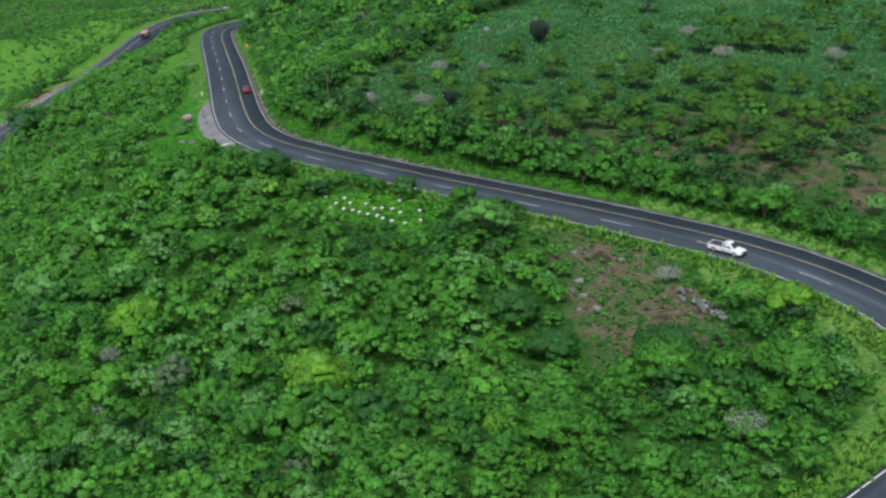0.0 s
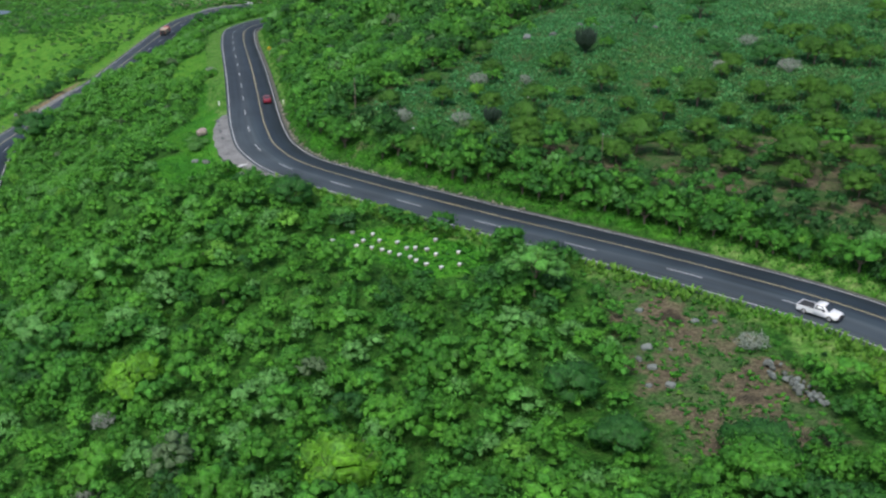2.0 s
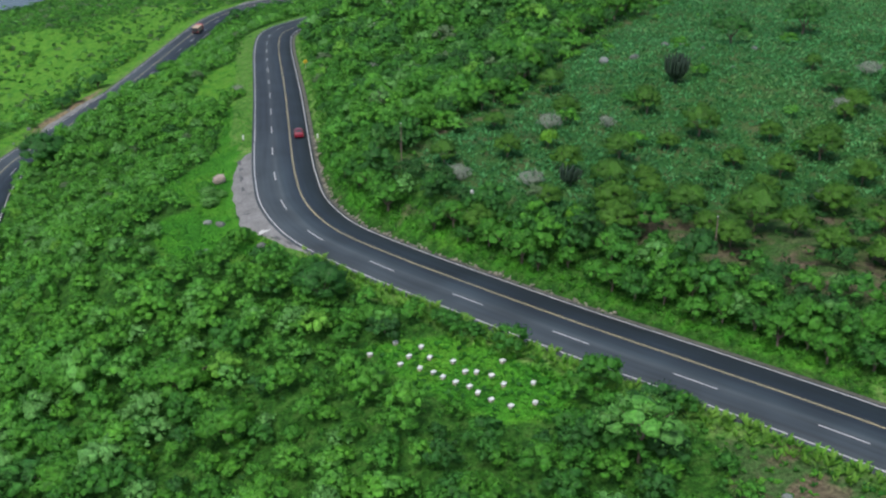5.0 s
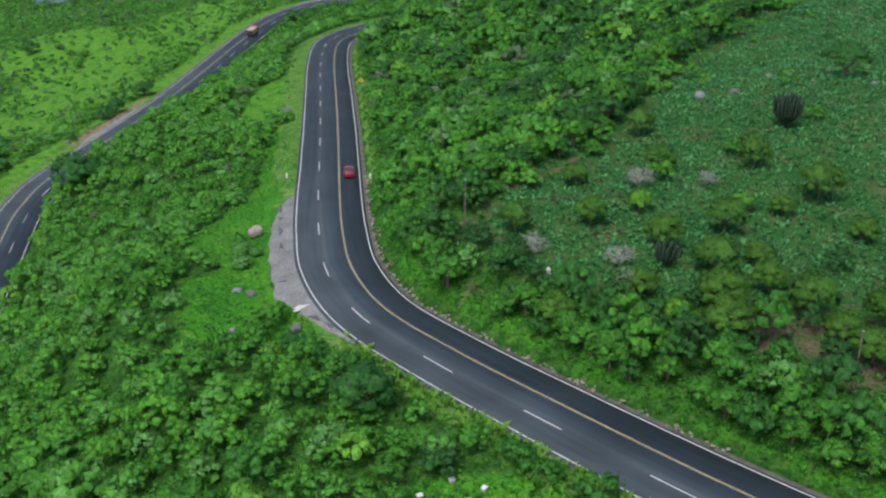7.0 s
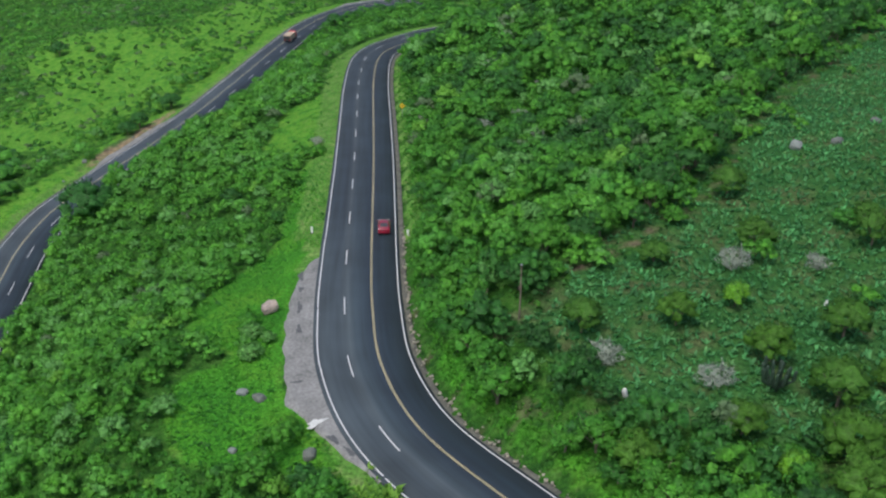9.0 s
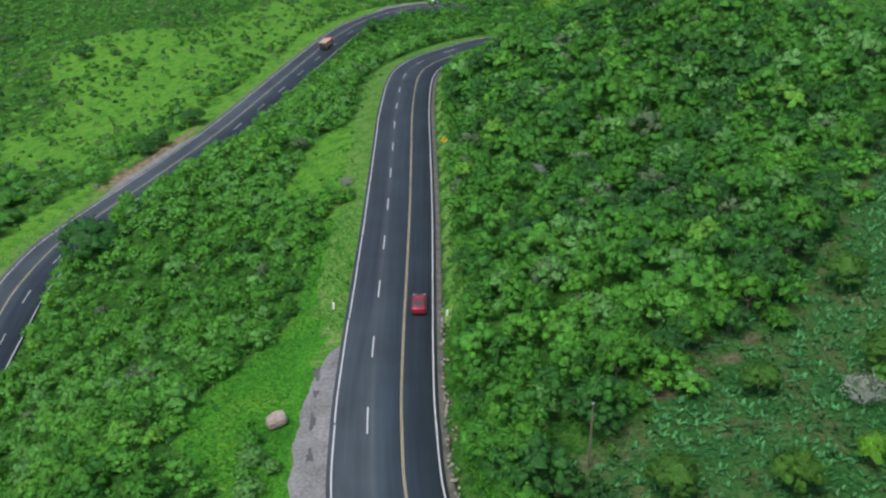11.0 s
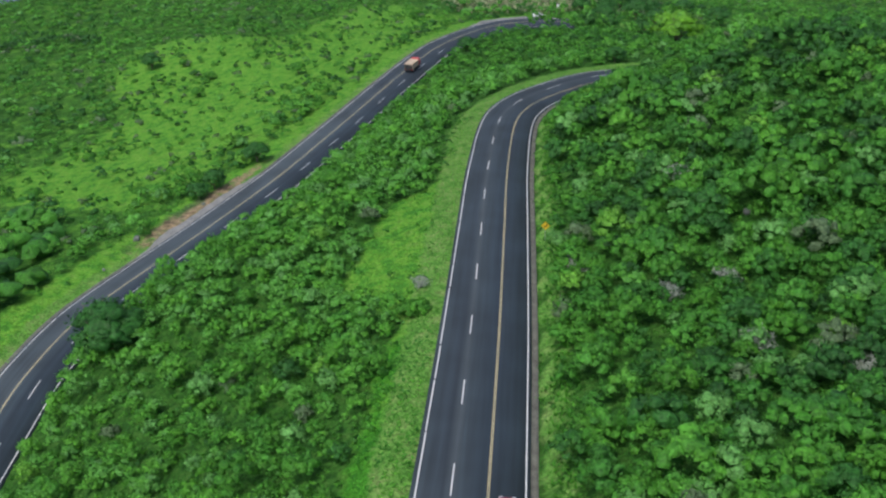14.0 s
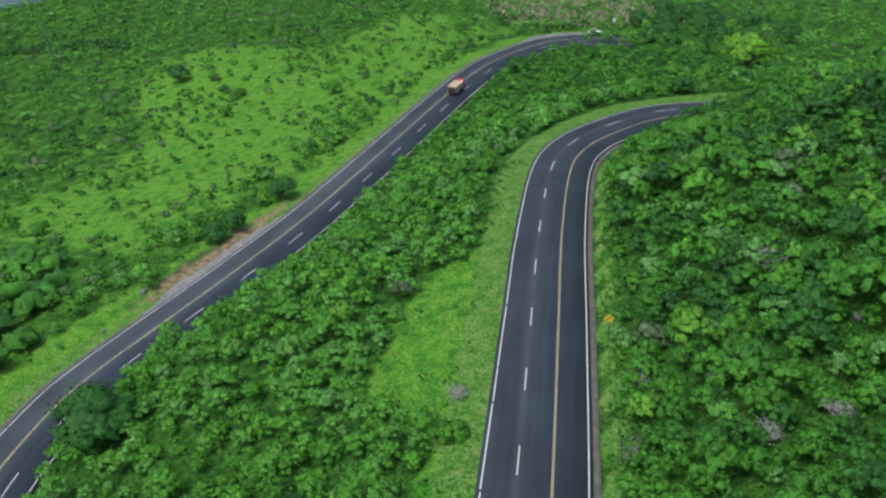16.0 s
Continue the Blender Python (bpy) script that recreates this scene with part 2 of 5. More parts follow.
# Swells and hollows of the hillside: x, y, radius, height.
KNOLLS = [(-56, 155, 42, 6.9), (-112, 309, 18, 4.2), (0, 85, 28, 4.2), (-70, 197, 18, 4.5), (-28, 393, 42, 3.5), (-210, 463, 18, 3.3), (28, 197, 18, -2.6),
          (28, 253, 18, 2.2), (-126, 281, 18, 5.2), (-56, 113, 18, 3.3), (-196, 379, 28, -2.5), (-98, 323, 28, 0.9), (-28, 281, 18, -2.1), (-84, 421, 18, -2.8),
          (-42, 211, 18, 2.6), (-28, 379, 42, 3.6), (-54, 367, 15, -5.0)]


def glide(points, step=1.0):
    """A smooth line through the points, in steps of about a metre."""
    p = np.array(points, float)
    p = np.vstack([2 * p[0] - p[1], p, 2 * p[-1] - p[-2]])
    out = []
    for a, b, c, d in zip(p[:-3], p[1:-2], p[2:-1], p[3:]):
        n = max(2, int(np.linalg.norm(c - b) / step))
        u = np.arange(n)[:, None] / n
        out.append((2 * u**3 - 3 * u**2 + 1) * b + (u**3 - 2 * u**2 + u) * (c - a) / 2 + (3 * u**2 - 2 * u**3) * c + (u**3 - u**2) * (d - b) / 2)
    return np.vstack(out + [p[-2:-1]])


UPPER_LINE, LOWER_LINE = glide(UPPER), glide(LOWER)


def ways(line):
    t = np.gradient(line[:, :2], axis=0)
    return t / np.linalg.norm(t, axis=1)[:, None]


def beside(line, x, y):
    """How far points lie to the right of a line, and the line's height there."""
    t, d, z = ways(line), np.empty(len(x)), np.empty(len(x))
    for i in range(0, len(x), 4000):
        s = slice(i, i + 4000)
        q = (x[s, None] - line[None, :, 0]) ** 2 + (y[s, None] - line[None, :, 1]) ** 2
        j = q.argmin(1)
        d[s] = np.sqrt(q[np.arange(len(j)), j]) * np.where(t[j, 1] * (x[s] - line[j, 0]) - t[j, 0] * (y[s] - line[j, 1]) < 0, -1, 1)
        z[s] = line[j, 2]
    return d, z


def logistic(v):
    return 1 / (1 + np.exp(-np.clip(v, -40, 40)))


def land(x, y):
    """Ground height, and the distances to the right of both roads."""
    x, y = np.atleast_1d(np.asarray(x, float)), np.atleast_1d(np.asarray(y, float))
    d1, z1 = beside(UPPER_LINE, x, y)
    d2, z2 = beside(LOWER_LINE, x, y)
    a, b = np.clip(-d1 - 4.5, 0, None), np.clip(d2 - 7, 0, None)
    between = z1 + (z2 - z1) * a / (a + b + 1e-6)
    r = np.clip(d1 - 8, 0, None)
    plateau = 5.0 - 2.5 * logistic((y - 280) / 15) + 0.03 * np.clip(x - 80, 0, 400)
    above = z1 + (plateau - z1) * (1 - np.exp(-r / (16 + 14 * logistic((y - 260) / 12))))
    down = np.clip(-d2 - 4.5, 0, None)
    below = z2 - 0.17 * np.minimum(down, 200) - 0.05 * np.clip(down - 200, 0, None)
    z = np.where(d1 > 0, above, np.where(d2 > 0, between, below))
    q1 = np.where(d1 > 0, d1 - 8, -d1 - 4.5)
    q2 = np.where(d2 > 0, d2 - 7, -d2 - 4.5)
    calm = np.clip(q1 / 18, 0, 1) * np.clip(q2 / 18, 0, 1)
    z = z + calm * sum(h * np.exp(-((x - i) ** 2 + (y - j) ** 2) / (2 * s * s)) for i, j, s, h in KNOLLS)
    z = z + calm * np.where(d2 < 0, 0.05, 0.16) * (np.sin(x * 0.21 + 1.3 * np.sin(y * 0.13)) + np.sin(y * 0.33 - x * 0.27 + 0.8) + np.sin(x * 0.47 + y * 0.11))
    z = np.maximum(z, -92 + 4 * np.sin(x * 0.006) * np.cos(y * 0.005))
    z = z - 2.6 * np.clip(1.6 * within(POND, x, y, 8), 0, 1) - 3.0 * np.clip(1.6 * within(LAKE, x, y, 8), 0, 1)
    # a level bed under each road, a shallow ditch on its hill side
    out1 = 4.6 + 3.6 * np.clip(np.minimum(y - 181, 228 - y) / 5, 0, 1) * (x < -20)
    out2 = 5.9 + 3.2 * np.clip(np.minimum(y - 304, 356 - y) / 5, 0, 1) + 2.6 * np.clip(np.minimum(y - 472, 500 - y) / 4, 0, 1)
    bed1 = np.clip(np.minimum(d1 + out1, 9.5 - d1) / 1.2, 0, 1)
    bed2 = np.clip(np.minimum(d2 + out2, 7.3 - d2) / 1.2, 0, 1)
    z = z * (1 - bed1) + (z1 - 0.45) * bed1
    z = z * (1 - bed2) + (z2 - 0.45) * bed2
    return z, d1, d2


def within(poly, x, y, soft=3.0):
    """1 inside a patch of ground with the given corners, falling to 0 past its edge."""
    p = np.array(poly, float)
    inside, dist = np.zeros(len(x), bool), np.full(len(x), 1e9)
    for (ax, ay), (bx, by) in zip(p, np.roll(p, -1, 0)):
        inside ^= ((ay > y) != (by > y)) & (x < (bx - ax) * (y - ay) / (by - ay + 1e-9) + ax)
        u = np.clip(((x - ax) * (bx - ax) + (y - ay) * (by - ay)) / ((bx - ax) ** 2 + (by - ay) ** 2), 0, 1)
        dist = np.minimum(dist, np.hypot(x - ax - u * (bx - ax), y - ay - u * (by - ay)))
    return np.clip(0.5 + np.where(inside, dist, -dist) / soft, 0, 1)


CROP_FIELD = [(-25, 201), (-17, 214), (-8, 232), (1, 262), (14, 297), (30, 330), (70, 420), (220, 420), (220, 200), (95, 185), (40, 192), (5, 182), (-13, 188)]
FAR_MEADOW = [(-185, 338), (-202, 357), (-196, 375), (-195, 403), (-219, 427), (-238, 466), (-228, 484), (-182, 469), (-183, 502), (-182, 541), (-161, 531), (-132, 495), (-137, 432), (-142, 414), (-140, 388), (-146, 365), (-147, 346), (-149, 334)]
ROADSIDE_MEADOW = [(-84, 300), (-84.5, 310), (-79.5, 320), (-86, 353), (-84.5, 353), (-76, 321), (-69, 292), (-61, 264), (-67, 264), (-68, 272), (-75, 278), (-81, 281), (-82, 291)]
CLEARING = [(-58.4, 190), (-58.4, 195), (-54.4, 197), (-54.3, 199.6), (-61, 204), (-67, 217), (-64, 225), (-61, 232), (-63, 243), (-65, 252), (-68, 266), (-63, 266), (-58, 249), (-54, 232), (-54, 222), (-52.4, 213),
            (-48.2, 197.5), (-47, 193), (-42.2, 187.4), (-37.6, 182), (-31, 177.6), (-36, 177), (-44, 181.5), (-46.4, 180), (-52, 180.6), (-56.6, 186)]
HIVE_GLADE = [(-23, 156), (-14, 157), (-2, 150), (1, 142), (-7, 142), (-16, 148)]
RUBBLE_SLOPE = [(12, 139), (20, 136), (29, 126), (33, 114), (34, 101), (26, 99), (17, 101), (15, 113), (14, 124)]
DRY_FIELD = [(-152, 546), (-130, 509), (-108, 506), (-101, 526), (-103, 600), (-120, 640), (-175, 640)]
DRY_SLOPE = [(1, 180), (14, 169), (24, 161), (36, 153), (46, 144), (60, 133), (90, 140), (95, 186), (42, 191), (8, 184)]


WOOD = [(-38, 205), (-24, 206), (-12, 226), (-2, 258), (12, 297), (40, 350), (60, 420), (-60, 400), (-66, 350), (-56, 300), (-46, 250)]


POND = [(-277, 652), (-283, 648), (-286, 642), (-283, 626), (-291, 620), (-308, 621), (-324, 646), (-300, 656)]
LAKE = [(-380, 588), (-380, 566), (-382, 550), (-390, 538), (-425, 520), (-560, 520), (-560, 650), (-410, 640), (-378, 604)]


def pools(x, y):
    return np.maximum(within(POND, x, y, 4), within(LAKE, x, y, 4))


TRACK = glide([(-25, 200, 0), (-18, 211, 0), (-10, 222, 0), (-2, 239, 0), (3, 260, 0), (11, 283, 0), (20, 302, 0), (34, 333, 0), (56, 386, 0)], 4.0)


def covers(x, y, d1, d2):
    """How much of the ground is grass, crop rows, pale roadside grass and bare earth."""
    grass = np.maximum.reduce([within(FAR_MEADOW, x, y, 26), within(ROADSIDE_MEADOW, x, y), 0.85 * within(CLEARING, x, y), 0.8 * within(HIVE_GLADE, x, y),
                               np.clip(1 - np.abs(d2 + 9) / 6, 0, 1)])
    grass = np.maximum(grass, 0.3 * (d2 < -12))
    crop = within(CROP_FIELD, x, y, 4)
    left_width = np.where((x > 33) & (y < 125), 3.6, 1.3)
    left_width = np.where(y < 178, left_width, np.where(y < 235, 0.8, np.where(y < 340, 2.4, 3.2)))
    verge = np.clip(1.2 - np.abs(d1 + 4.2 + left_width / 2) / (0.6 + left_width), 0, 1) * (y < 440)
    verge = np.maximum(verge, np.clip(1.1 - np.abs(d2 + 5.5) / 2, 0, 1))
    verge = np.maximum(verge, np.clip(1.2 - np.abs(d1 - 9.4) / 1.4, 0, 1) * (x > 29) * (y < 150))
    verge = np.maximum(verge, np.clip(1.2 - np.abs(d1 - 9.4) / 1.3, 0, 1) * (y > 235) * (y < 440))
    earth = np.maximum.reduce([0.66 * within(RUBBLE_SLOPE, x, y, 4), 0.48 * within(DRY_SLOPE, x, y, 7), np.where(y < 235, 0.42, 0.25) * np.clip(1 - np.abs(d1 - 8.4) / 1.0, 0, 1),
                               0.12 * within(DRY_FIELD, x, y, 12), 0.6 * np.clip(1.3 - np.abs(d2 + 8.0) / 3.5, 0, 1) * np.clip(1.5 - np.abs(y - 333) / 20, 0, 1)])
    worn = np.clip(1.4 - np.abs(beside(TRACK, x, y)[0] - 0.6) / 1.5, 0, 1) * (y > 199) * (y < 390)
    earth = np.maximum(earth, 0.55 * worn)
    for ex, ey, er in ((-20.4, 188.6, 1.3), (-23.6, 200.8, 2.4), (-15.5, 186.0, 1.2)):
        earth = np.maximum(earth, 0.8 * np.clip(1.5 - np.hypot(x - ex, y - ey) / er, 0, 1))
    return grass, crop * (1 - worn), verge, earth


def bank_of(y, d2):
    """The cut bank of orange earth below the lower road."""
    return 0.6 * np.clip(1.3 - np.abs(d2 + 7.4) / 2.0, 0, 1) * np.clip(1.6 - np.abs(y - 338) / 22, 0, 1)


# ---- mesh helpers ----
def raw_mesh(name, verts, faces, mats, smooth=False, normals=None, **attributes):
    """A mesh from arrays; all faces have as many corners as the array is wide."""
    me = bpy.data.meshes.new(name)
    n, c = faces.shape
    me.vertices.add(len(verts)), me.loops.add(n * c), me.polygons.add(n)
    me.vertices.foreach_set("co", np.asarray(verts, np.float32).ravel())
    me.loops.foreach_set("vertex_index", faces.astype(np.int32).ravel())
    me.polygons.foreach_set("loop_start", np.arange(0, n * c, c, dtype=np.int32))
    if smooth:
        me.polygons.foreach_set("use_smooth", np.ones(n, bool))
    for key, value in attributes.items():
        me.attributes.new(key, "FLOAT", "POINT").data.foreach_set("value", np.asarray(value, np.float32))
    me.update(calc_edges=True)
    if normals is not None:
        me.attributes.new("custom_normal", "FLOAT_VECTOR", "POINT").data.foreach_set("vector", np.asarray(normals, np.float32).ravel())
    for m in mats if isinstance(mats, (list, tuple)) else [mats]:
        me.materials.append(m)
    return me


def part(name, bm, mat, parent=None, label="", smooth=False):
    """Links a bmesh as one mesh object under a thing or a part."""
    me = bpy.data.meshes.new(name)
    bm.to_mesh(me)
    bm.free()
    me.materials.append(mat)
    if smooth:
        me.polygons.foreach_set("use_smooth", np.ones(len(me.polygons), bool))
    ob = new(name, me)
    ob.parent = parent
    return tagged(ob, label)


# ---- ground ----
def stretch_of(core_a, core_b, step, far_a, far_b):
    core = list(np.arange(core_a, core_b + 0.1, step))
    for far, sign in ((far_b, 1), (far_a, -1)):
        s, v = step, core[-1 if sign > 0 else 0]
        while (v < far) if sign > 0 else (v > far):
            s *= 1.18
            v += sign * s
            core.append(v) if sign > 0 else core.insert(0, v)
    return np.array(core)


def build_ground():
    xs, ys = stretch_of(-215, 90, 1.9, -3500, 3500), stretch_of(68, 500, 1.9, -2500, 4500)
    gx, gy = np.meshgrid(xs, ys)
    x, y = gx.ravel(), gy.ravel()
    z, d1, d2 = land(x, y)
    w, h = len(xs), len(ys)
    i = (np.arange(h - 1)[:, None] * w + np.arange(w - 1)[None, :]).ravel()
    faces = np.stack([i, i + 1, i + w + 1, i + w], 1)
    grass, crop, verge, earth = covers(x, y, d1, d2)
    me = raw_mesh("ground", np.stack([x, y, z], 1), faces, GROUND, True, grass=grass, crop=crop, verge=verge, earth=earth, bank=bank_of(y, d2), lush=0.9 * np.maximum.reduce([within(CLEARING, x, y), within(HIVE_GLADE, x, y), 0.55 * np.clip(1.4 - np.abs(d1 - 10.0) / 1.6, 0, 1) * (y < 238) * (x < 30)]))
    tagged(new("ground", me), "green hillside of grass, scrub and bare earth", "ground", kind="structure")


build_ground()


# ---- roads ----
def ribbon(line, cuts, mat, name, parent=None, lo=0, hi=None, lanes=None):
    """A strip along a line: cuts are offsets to its right with heights over it."""
    seg = line[lo:hi]
    t = ways(line)[lo:hi]
    right = np.stack([t[:, 1], -t[:, 0]], 1)
    rows = [np.column_stack([seg[:, :2] + right * o, seg[:, 2] + dz]) for o, dz in cuts]
    verts = np.stack(rows, 1).reshape(-1, 3)
    c, n = len(cuts), len(seg)
    i = (np.arange(n - 1)[:, None] * c + np.arange(c - 1)[None, :]).ravel()
    me = raw_mesh(name, verts, np.stack([i, i + 1, i + c + 1, i + c], 1), mat)
    if lanes:
        uv = me.uv_layers.new(name="lanes")
        along = np.r_[0, np.cumsum(np.linalg.norm(np.diff(seg[:, :2], axis=0), axis=1))]
        vi = np.empty(len(me.loops), np.int32)
        me.loops.foreach_get("vertex_index", vi)
        off = np.array([o for o, _ in cuts])[vi % c]
        uv.data.foreach_set("uv", np.column_stack([(off - lanes[0]) / (lanes[1] - lanes[0]), along[vi // c]]).astype(np.float32).ravel())
    ob = new(name, me)
    ob.parent = parent
    return ob


def along_of(line):
    return np.r_[0, np.cumsum(np.linalg.norm(np.diff(line, axis=0), axis=1))]


def at_along(line, s, offset=0.0):
    a = along_of(line)
    p = np.array([np.interp(s, a, line[:, i]) for i in range(3)])
    t = ways(line)
    w = np.array([np.interp(s, a, t[:, i]) for i in range(2)])
    w /= np.linalg.norm(w)
    return p + np.array([w[1] * offset, -w[0] * offset, 0]), w


def nearest_along(line, x, y):
    return along_of(line)[((line[:, 0] - x) ** 2 + (line[:, 1] - y) ** 2).argmin()]


def stripe(line, s0, s1, offset, width, mat, name, parent, lift=0.006):
    k = max(2, int((s1 - s0) / 1.2) + 1)
    bm = bmesh.new()
    rows = []
    for s in np.linspace(s0, s1, k):
        p, w = at_along(line, s, offset)
        r = np.array([w[1], -w[0], 0]) * width / 2
        rows.append([bm.verts.new(p - r + [0, 0, lift]), bm.verts.new(p + r + [0, 0, lift])])
    for a, b in zip(rows, rows[1:]):
        bm.faces.new((a[0], a[1], b[1], b[0]))
    return part(name, bm, mat, parent)


def build_road(name, line, left, right, dash_at, yellow_at, gutter_side, phase, label):
    slab = ribbon(line, [(left - 0.5, -0.9), (left - 0.42, 0.0), (0.5 * left, 0.02), (0, 0.04), (0.5 * right, 0.03), (right + 0.35, 0.0), (right + 0.4, -0.9)],
                  ASPHALT, name, lanes=(left, right))
    tagged(slab, label, "road", kind="structure")
    total = along_of(line)[-1]
    s = phase % 15.0
    while s < total - 6:
        stripe(line, s - 2.4, s + 2.4, dash_at, 0.13, WHITE_LINE, "lane_dash", slab, 0.05)
        s += 15.0
    for o in (-0.07, 0.07):
        stripe(line, 1, total - 1, yellow_at + o, 0.07, YELLOW_LINE, "centre_line", slab, 0.05)
    rng = random.Random(5)
    s = 1.0
    while s < total - 3:
        e = min(s + rng.uniform(6, 16), total - 1)
        stripe(line, s, e, left + 0.05 + rng.uniform(-0.03, 0.03), 0.14, WHITE_LINE, "edge_line", slab, 0.03)
        s = e + rng.uniform(0.1, 0.5)
    stripe(line, 1, total - 1, right - 0.02, 0.14, WHITE_LINE, "edge_line", slab, 0.03)
    g = right + 0.4 if gutter_side > 0 else left - 0.42
    cuts = [(0.0, -0.16), (0.35, -0.26), (0.7, -0.14), (0.82, -0.9)]
    cuts = [(g + o, dz) for o, dz in cuts] if gutter_side > 0 else [(g - o, dz) for o, dz in reversed(cuts)]
    tagged(ribbon(line, cuts, CONCRETE, "gutter"), "pale cracked concrete gutter beside the asphalt", "gutter", kind="structure")
    return slab


upper_road = build_road("road_upper", UPPER_LINE, -3.2, 6.65, 0.0, 3.3, 1, nearest_along(UPPER_LINE, -11.4, 164.7), "worn grey three-lane asphalt road with white and yellow lines")
LOWER_PAVED = LOWER_LINE[:((LOWER_LINE[:, 0] + 93) ** 2 + (LOWER_LINE[:, 1] - 497) ** 2).argmin()]
lower_road = build_road("road_lower", LOWER_PAVED, -3.7, 5.8, 2.8, 0.0, -1, nearest_along(LOWER_LINE, -128.0, 285.5), "grey asphalt road winding below the hillside")

# ---- foliage ----
def rounded_block(cuts):
    """A ball of quads."""
    lin = np.linspace(-1, 1, cuts + 1)
    seen, verts, faces = {}, [], []
    for axis in range(3):
        for side in (-1, 1):
            for a in range(cuts):
                for b in range(cuts):
                    quad = []
                    for i, j in ((a, b), (a + 1, b), (a + 1, b + 1), (a, b + 1)):
                        p = [0.0] * 3
                        p[axis], p[(axis + 1) % 3], p[(axis + 2) % 3] = side, lin[i], lin[j]
                        key = tuple(round(v, 4) for v in p)
                        if key not in seen:
                            seen[key] = len(verts)
                            verts.append(np.array(p) / np.linalg.norm(p))
                        quad.append(seen[key])
                    faces.append(quad if side > 0 else quad[::-1])
    return np.array(verts), np.array(faces)


def dome(sides=6):
    """An open leafy clump: a crown point and two rings of points below it."""
    verts, faces = [(0, 0, 1)], []
    for j, tilt in enumerate((50, 100)):
        for i in range(sides):
            t = (i + 0.5 * j) * 2 * math.pi / sides
            verts.append((math.sin(radians(tilt)) * math.cos(t), math.sin(radians(tilt)) * math.sin(t), math.cos(radians(tilt))))
    for i in range(sides):
        n = (i + 1) % sides
        faces.append((0, 1 + i, 1 + n))
        faces.append((1 + i, 1 + sides + i, 1 + n))
        faces.append((1 + n, 1 + sides + i, 1 + sides + n))
    return np.array(verts, float), np.array(faces)


DOME = dome()


